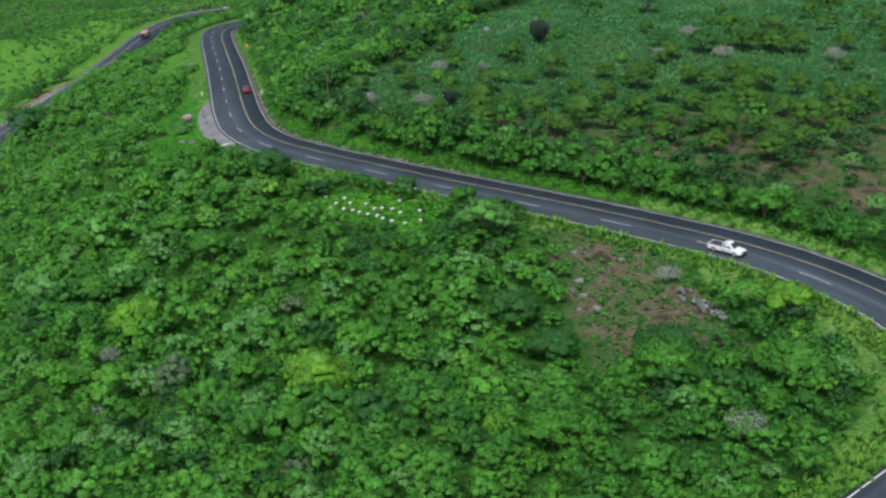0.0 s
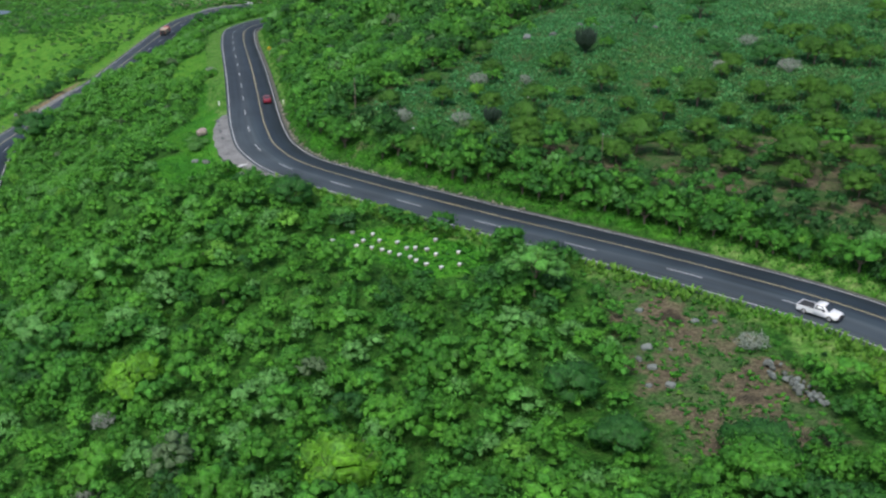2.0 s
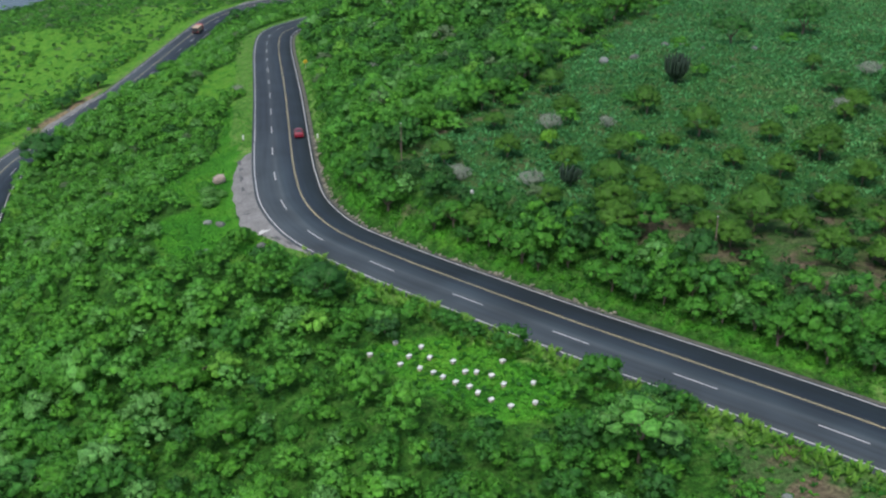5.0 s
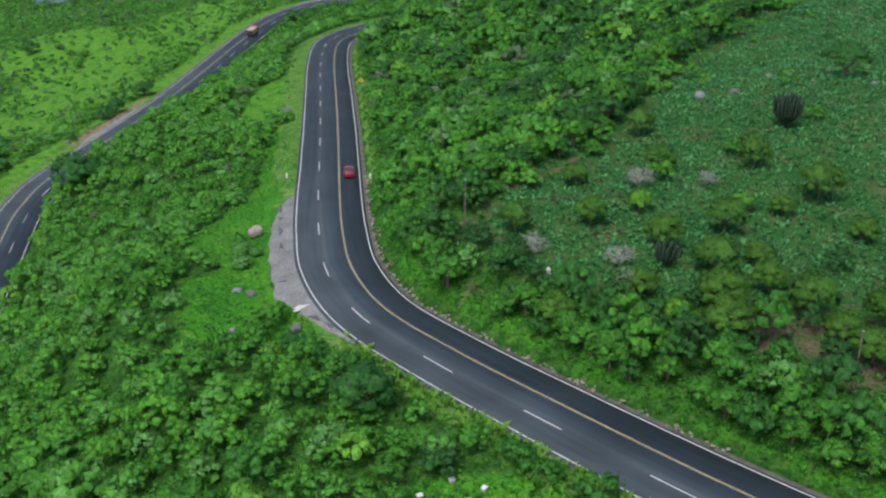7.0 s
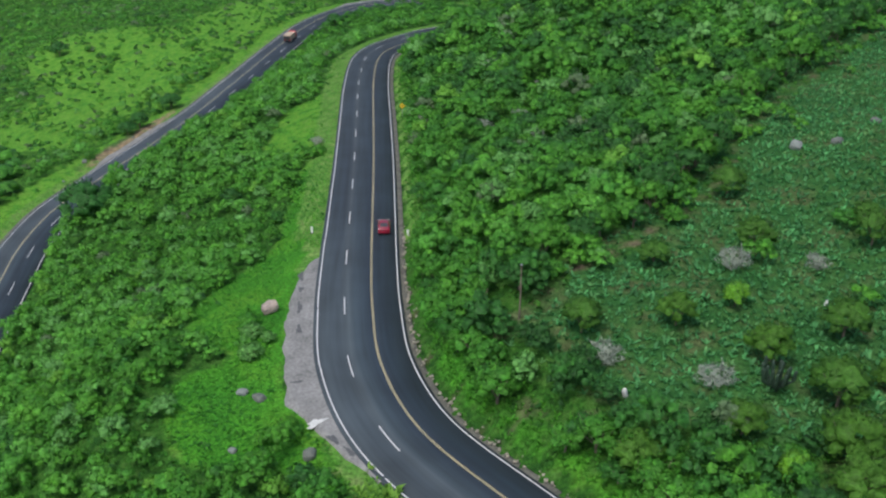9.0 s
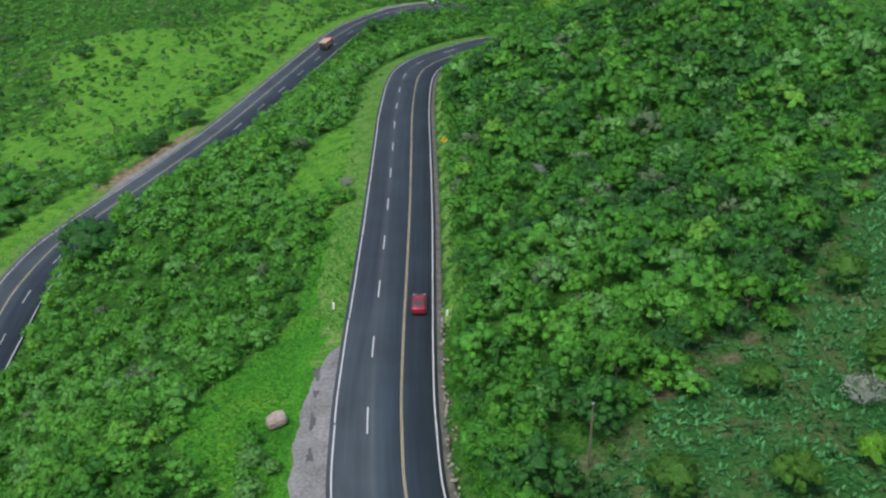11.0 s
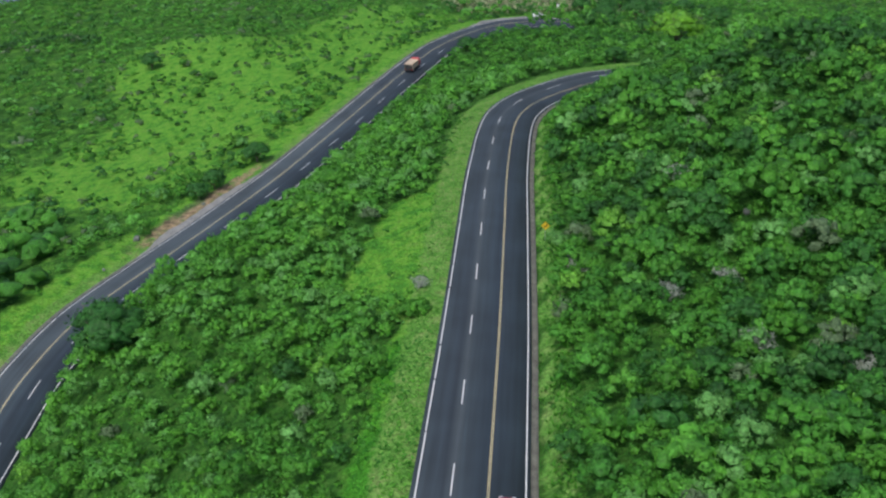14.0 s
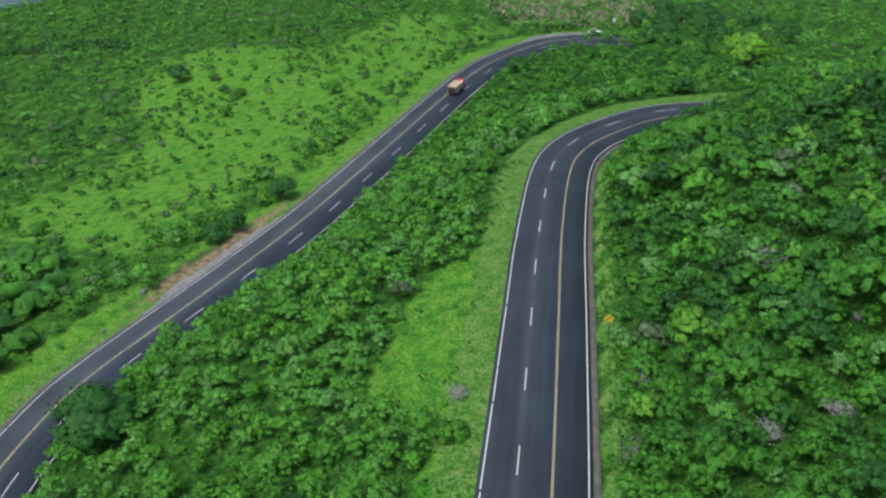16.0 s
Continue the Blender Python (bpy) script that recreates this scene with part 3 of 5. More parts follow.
def foliage(centres, radius, height, kind, lobes, leaves, leaf, rng, core=0.8, puff=(0.24, 0.44)):
    """Crowns of leafy lobes. centres: the ground points (n, 3). Gives vertices, triangles, each vertex's kind and normal."""
    n = len(centres)
    a = rng.uniform(0, 2 * np.pi, (n, 1)) + np.arange(lobes)[None, :] * 2.4 + rng.uniform(-0.5, 0.5, (n, lobes))
    rr = np.sqrt((np.arange(lobes)[None, :] + rng.uniform(0.1, 1, (n, lobes))) / lobes) * 0.68
    hh = 0.7 * np.sqrt(1 - 1.5 * rr**2) * rng.uniform(0.8, 1.1, (n, lobes))
    lr = radius[:, None] * rng.uniform(*puff, (n, lobes))
    lc = np.stack([rr * np.cos(a) * radius[:, None], rr * np.sin(a) * radius[:, None], hh * height[:, None]], 2)
    lc[:, 0, :2] *= 0.3
    lc[:, 0, 2] = 0.66 * height
    flat = rng.uniform(0.72, 1.32, (n, lobes, 3)) * (np.clip(height / (2 * radius), 0.6, 1.1)[:, None, None] * np.array([0, 0, 1.0]) + np.array([1, 1, 0.0]))
    tone = np.clip(kind[:, None] + rng.normal(0, 0.035, (n, lobes)) * (kind[:, None] < 0.84), 0, 1)
    # small sprigs on the lobes' upper sides
    u = rng.normal(size=(n, lobes, leaves, 3))
    u /= np.linalg.norm(u, axis=3, keepdims=True)
    u[..., 2] = np.where(u[..., 2] < -0.25, -u[..., 2], u[..., 2])
    at = lc[:, :, None] + u * (lr[:, :, None, None] * rng.uniform(0.74, 1.32, (n, lobes, leaves, 1))) * flat[:, :, None]
    keep = np.ones((n, lobes, leaves), bool)
    for j in range(lobes):
        gap = np.linalg.norm((at - lc[:, None, None, j]) / flat[:, None, None, j], axis=3) / lr[:, None, None, j]
        gap[:, j] = 9
        keep &= gap > 0.8
    idx = np.nonzero(keep)
    out = u[idx]
    mid = np.stack([0 * height, 0 * height, 0.3 * height], 1)
    rise = at[idx] - mid[idx[0]]
    rise /= np.linalg.norm(rise, axis=1, keepdims=True) + 1e-9
    p, nor = at[idx] + centres[idx[0]], out + rng.normal(scale=0.55, size=(len(idx[0]), 3))
    nor /= np.linalg.norm(nor, axis=1, keepdims=True)
    side = np.cross(nor, rng.normal(size=nor.shape))
    side /= np.linalg.norm(side, axis=1, keepdims=True) + 1e-9
    other = np.cross(nor, side)
    s = (leaf * rng.uniform(0.6, 1.4, len(p)))[:, None]
    q = np.stack([p - side * s - other * s * 0.75, p - side * s * 0.7 + other * s * 0.8, p + side * s * 1.4 + out * s * 0.5], 1)
    away = np.einsum("ij,ij->i", np.cross(q[:, 1] - q[:, 0], q[:, 2] - q[:, 0]), out) < 0
    q[away] = q[away][:, ::-1]
    soft = 0.3 * out + 0.5 * nor + 0.4 * rise
    soft /= np.linalg.norm(soft, axis=1, keepdims=True)
    normals = [np.repeat(soft, 3, 0)]
    m = len(p)
    verts, faces = [q.reshape(-1, 3)], [np.arange(m * 3).reshape(m, 3)]
    kinds = [np.repeat(tone[idx[0], idx[1]], 3)]
    if core:
        bv, bf = DOME
        c = len(bv)
        turn = rng.uniform(0, 2 * np.pi, (n, lobes, 1))
        way = np.stack([bv[:, 0] * np.cos(turn) - bv[:, 1] * np.sin(turn), bv[:, 0] * np.sin(turn) + bv[:, 1] * np.cos(turn), np.broadcast_to(bv[:, 2], (n, lobes, c))], 3)
        cv = lc[:, :, None] + way * (lr[:, :, None, None] * core * rng.uniform(0.55, 1.25, (n, lobes, c, 1))) * flat[:, :, None] + centres[:, None, None]
        cf = bf[None] + (np.arange(n * lobes) * c)[:, None, None] + m * 3
        verts.append(cv.reshape(-1, 3)), faces.append(cf.reshape(-1, 3))
        kinds.append(np.repeat(tone.ravel(), c))
        swell = lc - mid[:, None]
        swell /= np.linalg.norm(swell, axis=2, keepdims=True) + 1e-9
        bent = 0.75 * way + 0.4 * swell[:, :, None] + rng.normal(scale=0.34, size=way.shape)
        normals.append((bent / np.linalg.norm(bent, axis=3, keepdims=True)).reshape(-1, 3))
    return np.vstack(verts), np.vstack(faces), np.concatenate(kinds), np.vstack(normals)


def stuff(name, label, mat, groups, category):
    """One object of uncountable plants."""
    verts, faces, kinds, normals, base = [], [], [], [], 0
    for v, f, c, *bend in groups:
        verts.append(v), faces.append(f + base), kinds.append(c), normals.extend(bend)
        base += len(v)
    me = raw_mesh(name, np.vstack(verts), np.vstack(faces), mat, True, np.vstack(normals) if normals else None, kind=np.concatenate(kinds))
    return tagged(new(name, me), label, category, kind="stuff")


def scatter(x0, x1, y0, y1, cell, rng):
    gx, gy = np.meshgrid(np.arange(x0, x1, cell), np.arange(y0, y1, cell))
    x = gx.ravel() + rng.uniform(-0.5, 0.5, gx.size) * cell
    y = gy.ravel() + rng.uniform(-0.5, 0.5, gx.size) * cell
    return x, y


def slow_wave(x, y, f, s=0.0):
    return 0.5 + 0.25 * (np.sin(x * f + s + 1.7 * np.sin(y * f * 0.7 + s)) + np.sin(y * f * 1.1 - s + 1.3 * np.sin(x * f * 0.8)))


def bushes():
    rng = np.random.default_rng(11)
    # nearer hillsides
    x, y = scatter(-150, 84, 66, 420, 3.0, rng)
    z, d1, d2 = land(x, y)
    grass, crop, verge, earth = covers(x, y, d1, d2)
    tall = within(WOOD, x, y, 6)
    big = rng.uniform(size=len(x))
    r = rng.uniform(1.2, 2.3, len(x)) * (0.9 + 0.4 * slow_wave(x, y, 0.09, 2)) * np.where(big < 0.14, 1.35, 1) * (1 + 0.15 * tall)
    h = r * rng.uniform(1.1, 1.85, len(x)) * (1 + 0.2 * tall)
    edge = np.where(y < 188, 5.4, np.where(y < 235, 6.5, np.where(y < 340, 7.6, 9.0)))
    edge = np.where((x > 33) & (y < 125), 8.5, edge)
    bank = np.where(y < 212, 10.0, 9.0)
    free = ((d1 < -edge - 0.4 * r) | (d1 > bank + 0.55 * r)) & ((d2 < -9.5 - 0.4 * r) | (d2 > 6.2 + 0.3 * r))
    thin = np.clip(1.05 * (1 - np.maximum.reduce([grass * 1.0, crop * 0.985, earth * 1.5])), 0, 1)
    thin *= np.where(d2 < -8, 0.5, 1.0) * (1 - 0.93 * within(CLEARING, x, y, 3))
    thin *= np.where((x > 46) & (y > 130), 0.6, 1.0) * (1 - 0.97 * np.maximum(within(HIVE_GLADE, x, y, 5), within(HIVE_GLADE, x, y + 3.5, 4)))
    thin *= np.where((d1 < 0) & (d1 > np.where(y < 187, -6.2, -9.5)) & (y > 178) & (y < 230), 0.0, 1.0)
    ok = free & (x > -16 - 0.43 * y) & (x < 12 + 0.47 * y) & (rng.uniform(size=len(x)) < thin)
    x, y, z, r, h = x[ok], y[ok], z[ok], r[ok], h[ok]
    slope = (d1[ok] < 0) & (y > 225)
    r = r * np.where(slope, 0.86, 1.0)
    h = h * np.where((d2[ok] > 0) & (d2[ok] < 15), np.where(y < 325, 1.3, 0.6), 1.0) * np.where((d1[ok] > 0) & (d1[ok] < 19) & (y < 230), 1.35, 1.0)
    # Belt right of the road: darker greens that also paint in its shaded gaps.
    kind = 0.27 + 0.23 * slope - 0.02 * ((d1[ok] > 0) & (y > 240)) + 0.12 * ((x < -50) & (d1[ok] < 0) & (y > 166) & (y < 232)) - 0.1 * tall[ok] - 0.33 * ((d1[ok] > 0) & (x > -24) & (y < 208)) + 0.36 * slow_wave(x, y, 0.11) + rng.normal(0, 0.16, len(x))
    odd = rng.uniform(size=len(x))
    kind = np.where(odd < 0.015, 0.9, np.where(odd < 0.095, 0.845, np.clip(kind, 0.03, 0.78)))
    kind = np.where((odd > 0.98) & (tall[ok] > 0.5) | (odd > 0.993), 1.0, kind)
    low = (x > -70) & (y > 346) & (y < 418) & (d1[ok] > 0) & (d1[ok] < 34)
    r, h = r * np.where(low, 0.75, 1), h * np.where(low, np.where(y > 374, 0.3, 0.45), 1)
    dim = (d1[ok] > 0) & (x > -24) & (y < 208)
    fore = (d1[ok] < 0) & (y < 192) & (x < 6)
    r, h = r * np.where(fore, 1.12, 1), h * np.where(fore, 1.25, np.where(dim, 1.25, 1))
    c = np.stack([x, y, z - 0.15], 1)
    first = (y < 305) & (r < 1.75)
    large = (y < 305) & ~first
    far = y >= 305
    groups = [foliage(c[first], r[first], h[first], kind[first], 9, 21, 0.12, rng, puff=(0.2, 0.39)), foliage(c[large], r[large], h[large], kind[large], 16, 21, 0.118, rng, puff=(0.16, 0.31)),
              foliage(c[far], r[far], h[far], kind[far], 8, 14, 0.17, rng, puff=(0.22, 0.4))]
    xf, yf = scatter(-118, -4, 420, 506, 2.9, rng)
    zf, e1, e2 = land(xf, yf)
    ok = ((e1 < -9) | (e1 > 11)) & (e2 > 6.8) & (rng.uniform(size=len(xf)) < 0.95)
    xf, yf, zf = xf[ok], yf[ok], zf[ok]
    rf = rng.uniform(1.1, 2.3, len(xf))
    groups.append(foliage(np.stack([xf, yf, zf - 0.15], 1), rf, rf * rng.uniform(1.1, 1.8, len(xf)) * np.where((e2[ok] < 18) & (xf > -103), 2.6, 1), np.clip(0.27 + 0.3 * slow_wave(xf, yf, 0.11) + rng.normal(0, 0.17, len(xf)), 0.03, 0.84), 6, 9, 0.18, rng, puff=(0.2, 0.36)))
    # undergrowth that closes the gaps
    x, y = scatter(-150, 84, 66, 360, 1.75, rng)
    z, d1, d2 = land(x, y)
    grass, crop, verge, earth = covers(x, y, d1, d2)
    luck = rng.uniform(size=len(x))
    ok = ((d1 < -5.8) | (d1 > np.where(y < 212, 10.6, 9.0))) & ((d2 < -8) | (d2 > 6.4)) & (luck < 0.62 * np.clip(1 - np.maximum.reduce([grass * np.where(y < 250, 1.0, 0.8), crop * 0.97, earth * 0.9]), 0, 1))
    ok &= (x > -16 - 0.43 * y) & (x < 12 + 0.47 * y) & ~((d1 < 0) & (d1 > np.where(y < 186, -5.8, -9.5)) & (y > 176) & (y < 232)) & ~((x > 33) & (y < 125) & (d1 < 0) & (d1 > -8))
    x, y, z = x[ok], y[ok], z[ok]
    r = rng.uniform(0.55, 1.1, len(x))
    # Same belt: undergrowth green darkened too, for the shade in its gaps.
    groups.append(foliage(np.stack([x, y, z - 0.1], 1), r, r * rng.uniform(0.9, 1.5, len(x)), np.clip(0.28 + 0.12 * (y > 225) - 0.15 * ((d1[ok] > 0) & (x > -24) & (y < 208)) + rng.normal(0, 0.16, len(x)), 0.05, 0.8), 2, 7, 0.17, rng, core=0))
    stuff("hillside_shrubs", "dense green thorn scrub covering the hillside", SHRUB, groups, "shrubs")
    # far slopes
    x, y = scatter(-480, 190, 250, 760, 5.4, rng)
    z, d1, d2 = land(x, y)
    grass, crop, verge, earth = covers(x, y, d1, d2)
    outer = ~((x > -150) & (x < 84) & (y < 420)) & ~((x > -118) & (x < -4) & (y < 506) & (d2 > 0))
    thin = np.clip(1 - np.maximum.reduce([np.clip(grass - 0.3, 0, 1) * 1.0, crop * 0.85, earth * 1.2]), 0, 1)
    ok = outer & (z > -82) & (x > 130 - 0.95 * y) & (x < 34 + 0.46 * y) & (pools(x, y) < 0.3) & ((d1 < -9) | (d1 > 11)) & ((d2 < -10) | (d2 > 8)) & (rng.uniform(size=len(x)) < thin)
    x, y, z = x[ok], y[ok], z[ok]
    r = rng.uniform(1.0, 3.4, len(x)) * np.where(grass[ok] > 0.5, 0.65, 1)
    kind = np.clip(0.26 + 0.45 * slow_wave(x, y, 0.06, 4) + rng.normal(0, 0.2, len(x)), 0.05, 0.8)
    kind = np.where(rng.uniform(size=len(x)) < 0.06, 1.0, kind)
    # low bushes dotted over the meadow and along the lower road
    xm, ym = scatter(-250, -105, 330, 540, 3.6, rng)
    zm, e1, e2 = land(xm, ym)
    meadow = within(FAR_MEADOW, xm, ym, 8)
    luck = rng.uniform(size=len(xm))
    fringe = (e2 < -9.5) & (e2 > -17) & (ym > 352) & (ym < 500)
    ok = ((meadow > 0.4) & (luck < 0.14 + 1.7 * np.clip(slow_wave(xm, ym, 0.13, 1) - 0.48, 0, 1)) | fringe & (luck < 0.6)) & (e2 < -9)
    xm, ym, zm, fringe = xm[ok], ym[ok], zm[ok], fringe[ok]
    rm = np.where(fringe, rng.uniform(1.1, 2.4, len(xm)), rng.uniform(0.6, 2.3, len(xm)) * rng.uniform(0.6, 1.1, len(xm)))
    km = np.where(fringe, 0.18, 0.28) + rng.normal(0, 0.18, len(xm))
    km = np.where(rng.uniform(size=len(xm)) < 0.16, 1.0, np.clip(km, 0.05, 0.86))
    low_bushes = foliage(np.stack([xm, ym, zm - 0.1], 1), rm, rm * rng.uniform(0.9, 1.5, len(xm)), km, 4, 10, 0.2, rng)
    # a dark hedgerow across the far slope
    line = glide([(-330, 491, 0), (-312, 492, 0), (-301, 495, 0), (-294, 501, 0), (-272, 493, 0)], 1.6)
    xh, yh = line[:, 0] + rng.normal(0, 0.7, len(line)), line[:, 1] + rng.normal(0, 0.7, len(line))
    rh = rng.uniform(1.4, 2.9, len(xh))
    hedgerow = foliage(np.stack([xh, yh, land(xh, yh)[0] - 0.2], 1), rh, rh * 1.4, np.clip(rng.normal(0.05, 0.06, len(xh)), 0, 0.3), 5, 10, 0.22, rng)
    # coarser scrub round about
    xw, yw = scatter(-260, 190, -40, 330, 4.9, rng)
    zw, e1, e2 = land(xw, yw)
    ok = (((xw < -18 - 0.43 * yw) | (xw > 16 + 0.47 * yw) | (yw < 66)) & ~((yw > 180) & (xw > 60))) & ((e1 < -9) | (e1 > 12)) & ((e2 < -12) | (e2 > 9))
    xw, yw, zw = xw[ok], yw[ok], zw[ok]
    rw = rng.uniform(2.0, 3.8, len(xw))
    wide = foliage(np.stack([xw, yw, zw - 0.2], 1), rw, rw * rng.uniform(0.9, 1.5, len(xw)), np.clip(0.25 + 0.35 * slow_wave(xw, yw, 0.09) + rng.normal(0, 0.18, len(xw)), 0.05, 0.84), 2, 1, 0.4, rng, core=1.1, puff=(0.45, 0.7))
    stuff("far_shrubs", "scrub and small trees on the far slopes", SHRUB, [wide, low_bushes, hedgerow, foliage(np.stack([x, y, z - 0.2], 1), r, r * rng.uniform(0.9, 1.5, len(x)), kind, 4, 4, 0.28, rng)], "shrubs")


bushes()


def tufts(x, y, z, size, kind, blades, width, rng, lean=0.7, rise=1.0):
    """Clumps of blades or long leaves that spring from one root."""
    n = len(x)
    a = rng.uniform(0, 2 * np.pi, (n, blades))
    out = rng.uniform(0.25, 1.0, (n, blades)) * lean
    root = np.stack([x, y, z], 1)[:, None]
    way = np.stack([np.cos(a) * out, np.sin(a) * out, rise * np.sqrt(np.clip(1 - (out * 0.8) ** 2, 0.1, 1))], 2)
    side = np.stack([-np.sin(a), np.cos(a), np.zeros_like(a)], 2)
    s = (size[:, None] * rng.uniform(0.6, 1.2, (n, blades)))[..., None]
    base = root + way * s * 0.05
    q = np.stack([base - side * width * s * 0.4, base + side * width * s * 0.4, base + way * s * 0.6 + side * width * s * 0.6,
                  base + way * s + np.array([0, 0, -0.12]) * s - side * width * s * 0.15], 2)
    m = n * blades
    return q.reshape(-1, 3), np.arange(m * 4).reshape(m, 4), np.repeat(np.clip(kind, 0, 1), blades * 4)


def herbs():
    rng = np.random.default_rng(23)
    x, y = scatter(-100, 66, 66, 440, 0.68, rng)
    d1, z1 = beside(UPPER_LINE, x, y)
    near = (d1 > -30) & (d1 < 13.5)
    x, y = x[near], y[near]
    z, d1, d2 = land(x, y)
    grass, crop, verge, earth = covers(x, y, d1, d2)
    luck = rng.uniform(size=len(x))
    off_road = (d1 < np.where(y < 181, -3.45, -3.9)) | (d1 > 8.4)
    layby = (d1 < 0) & (d1 > np.where(y < 189, -5.6, -8.2)) & (y > 178) & (y < 229)
    a = off_road & ~layby & (luck < np.maximum(verge, grass)) & (d1 < 8)
    kind = np.where(verge > grass, 0.55, 0.42) + rng.normal(0, 0.06, len(x))
    b = (d1 > np.where(y < 235, 8.35, 7.7 + 1.2 * luck)) & (d1 < np.where(y < 205, 13.2, 11.0))
    wild = (y < 181) & (d1 > -7.5)
    lush = (within(CLEARING, x, y, 2) > 0.5)
    size = np.where(wild, rng.uniform(0.5, 1.25, len(x)), rng.uniform(0.22, 0.45, len(x)))
    a |= wild & (d1 < -3.45) & (d1 > -6) & (x > -34)
    kind = kind + 0.25 * (slow_wave(x, y, 0.3) - 0.4) - 0.14 * lush + 0.22 * wild
    size = np.where(lush, rng.uniform(0.3, 0.6, len(x)), size)
    a |= lush & off_road & ~layby & (luck < 0.9)
    w, v = a & wild, a & ~wild
    groups = [tufts(x[w], y[w], z[w] + 0.1, size[w], kind[w], 6, 0.28, rng, 0.9, 0.85), tufts(x[v], y[v], z[v] + 0.02, size[v], kind[v], 6, 0.28, rng, 1.1, 0.5),
              tufts(x[b], y[b], z[b], rng.uniform(0.35, 0.8, b.sum()), np.where(x[b] > 27, 0.48, 0.42) + rng.normal(0, 0.06, b.sum()), 8, 0.2, rng, 0.9, 0.8)]
    # meadows past the first verge, and the foot of the lower road
    x, y = scatter(-215, -60, 180, 500, 1.3, rng)
    z, d1, d2 = land(x, y)
    grass, crop, verge, earth = covers(x, y, d1, d2)
    c = ((d1 < -30) | (d2 < -5.5)) & (d2 < 60) & ((d2 < -5.5) | (d2 > 7)) & (rng.uniform(size=len(x)) < np.maximum(grass * 1.3, verge)) & (earth < 0.5)
    groups.append(tufts(x[c], y[c], z[c], rng.uniform(0.25, 0.5, c.sum()), 0.35 + 0.4 * slow_wave(x[c], y[c], 0.08) + rng.normal(0, 0.15, c.sum()), 5, 0.6, rng, 1.2, 0.4))
    # weeds on the rubble slope and the hive glade
    x, y = scatter(-26, 40, 95, 160, 0.9, rng)
    z, d1, d2 = land(x, y)
    m = np.maximum(0.6 * within(RUBBLE_SLOPE, x, y, 2), within(HIVE_GLADE, x, y, 2)) * (d1 < -4)
    c = rng.uniform(size=len(x)) < m
    groups.append(tufts(x[c], y[c], z[c], rng.uniform(0.35, 0.8, c.sum()), 0.3 + rng.normal(0, 0.2, c.sum()), 6, 0.5, rng, 1.1, 0.5))
    stuff("roadside_grass", "bright green grass and weeds along the verges", GRASS, groups, "grass")
    # broad-leaved crop rows on the plateau
    x, y = scatter(-28, 100, 176, 330, 0.88, rng)
    z, d1, d2 = land(x, y)
    crop = within(CROP_FIELD, x, y, 4) * (1 - 0.8 * within(DRY_SLOPE, x, y, 6))
    c = (rng.uniform(size=len(x)) < 0.88 * crop) & (d1 > 11) & (np.abs(beside(TRACK, x, y)[0] - 0.6) > 1.6)
    kind = 0.15 + 0.5 * slow_wave(x, y, 0.16, 1) + rng.normal(0, 0.22, len(x))
    kind = kind + 0.35 * np.clip((slow_wave(x, y, 0.07, 3) - 0.55) * 3, 0, 1)
    xo, yo = scatter(-10, 210, 190, 430, 1.7, rng)
    zo, d1, d2 = land(xo, yo)
    o = (rng.uniform(size=len(xo)) < 0.85 * within(CROP_FIELD, xo, yo, 4)) & ((xo > 100) | (yo > 330)) & (xo < 20 + 0.48 * yo)
    outer = tufts(xo[o], yo[o], zo[o], rng.uniform(0.8, 1.5, o.sum()), 0.2 + 0.5 * slow_wave(xo[o], yo[o], 0.1, 1) + rng.normal(0, 0.2, o.sum()), 6, 0.45, rng, 1.1, 0.6)
    stuff("field_crop", "low broad-leaved green crop on the hilltop field", CROP, [tufts(x[c], y[c], z[c], rng.uniform(0.45, 0.95, c.sum()), kind[c], 5, 0.34, rng, 1.0, 0.8), outer], "crop")


herbs()


def dry_stalks():
    rng = np.random.default_rng(41)
    x, y = scatter(-190, -58, 505, 640, 1.5, rng)
    z, d1, d2 = land(x, y)
    ok = (within(DRY_FIELD, x, y, 12) > rng.uniform(size=len(x))) & (d2 < -9)
    x, y, z = x[ok], y[ok], z[ok]
    straw = leaf_material("dry_stalks", [(0.0, (0.2, 0.27, 0.11)), (1.0, (0.4, 0.42, 0.26))], 0.3)
    stuff("dry_maize", "pale dry maize stalks in a far field", straw, [tufts(x, y, z, rng.uniform(1.2, 2.4, len(x)), rng.uniform(0.2, 1, len(x)), 5, 0.3, rng, 0.5)], "crop")


dry_stalks()


def height_at(x, y):
    return float(land([x], [y])[0][0])


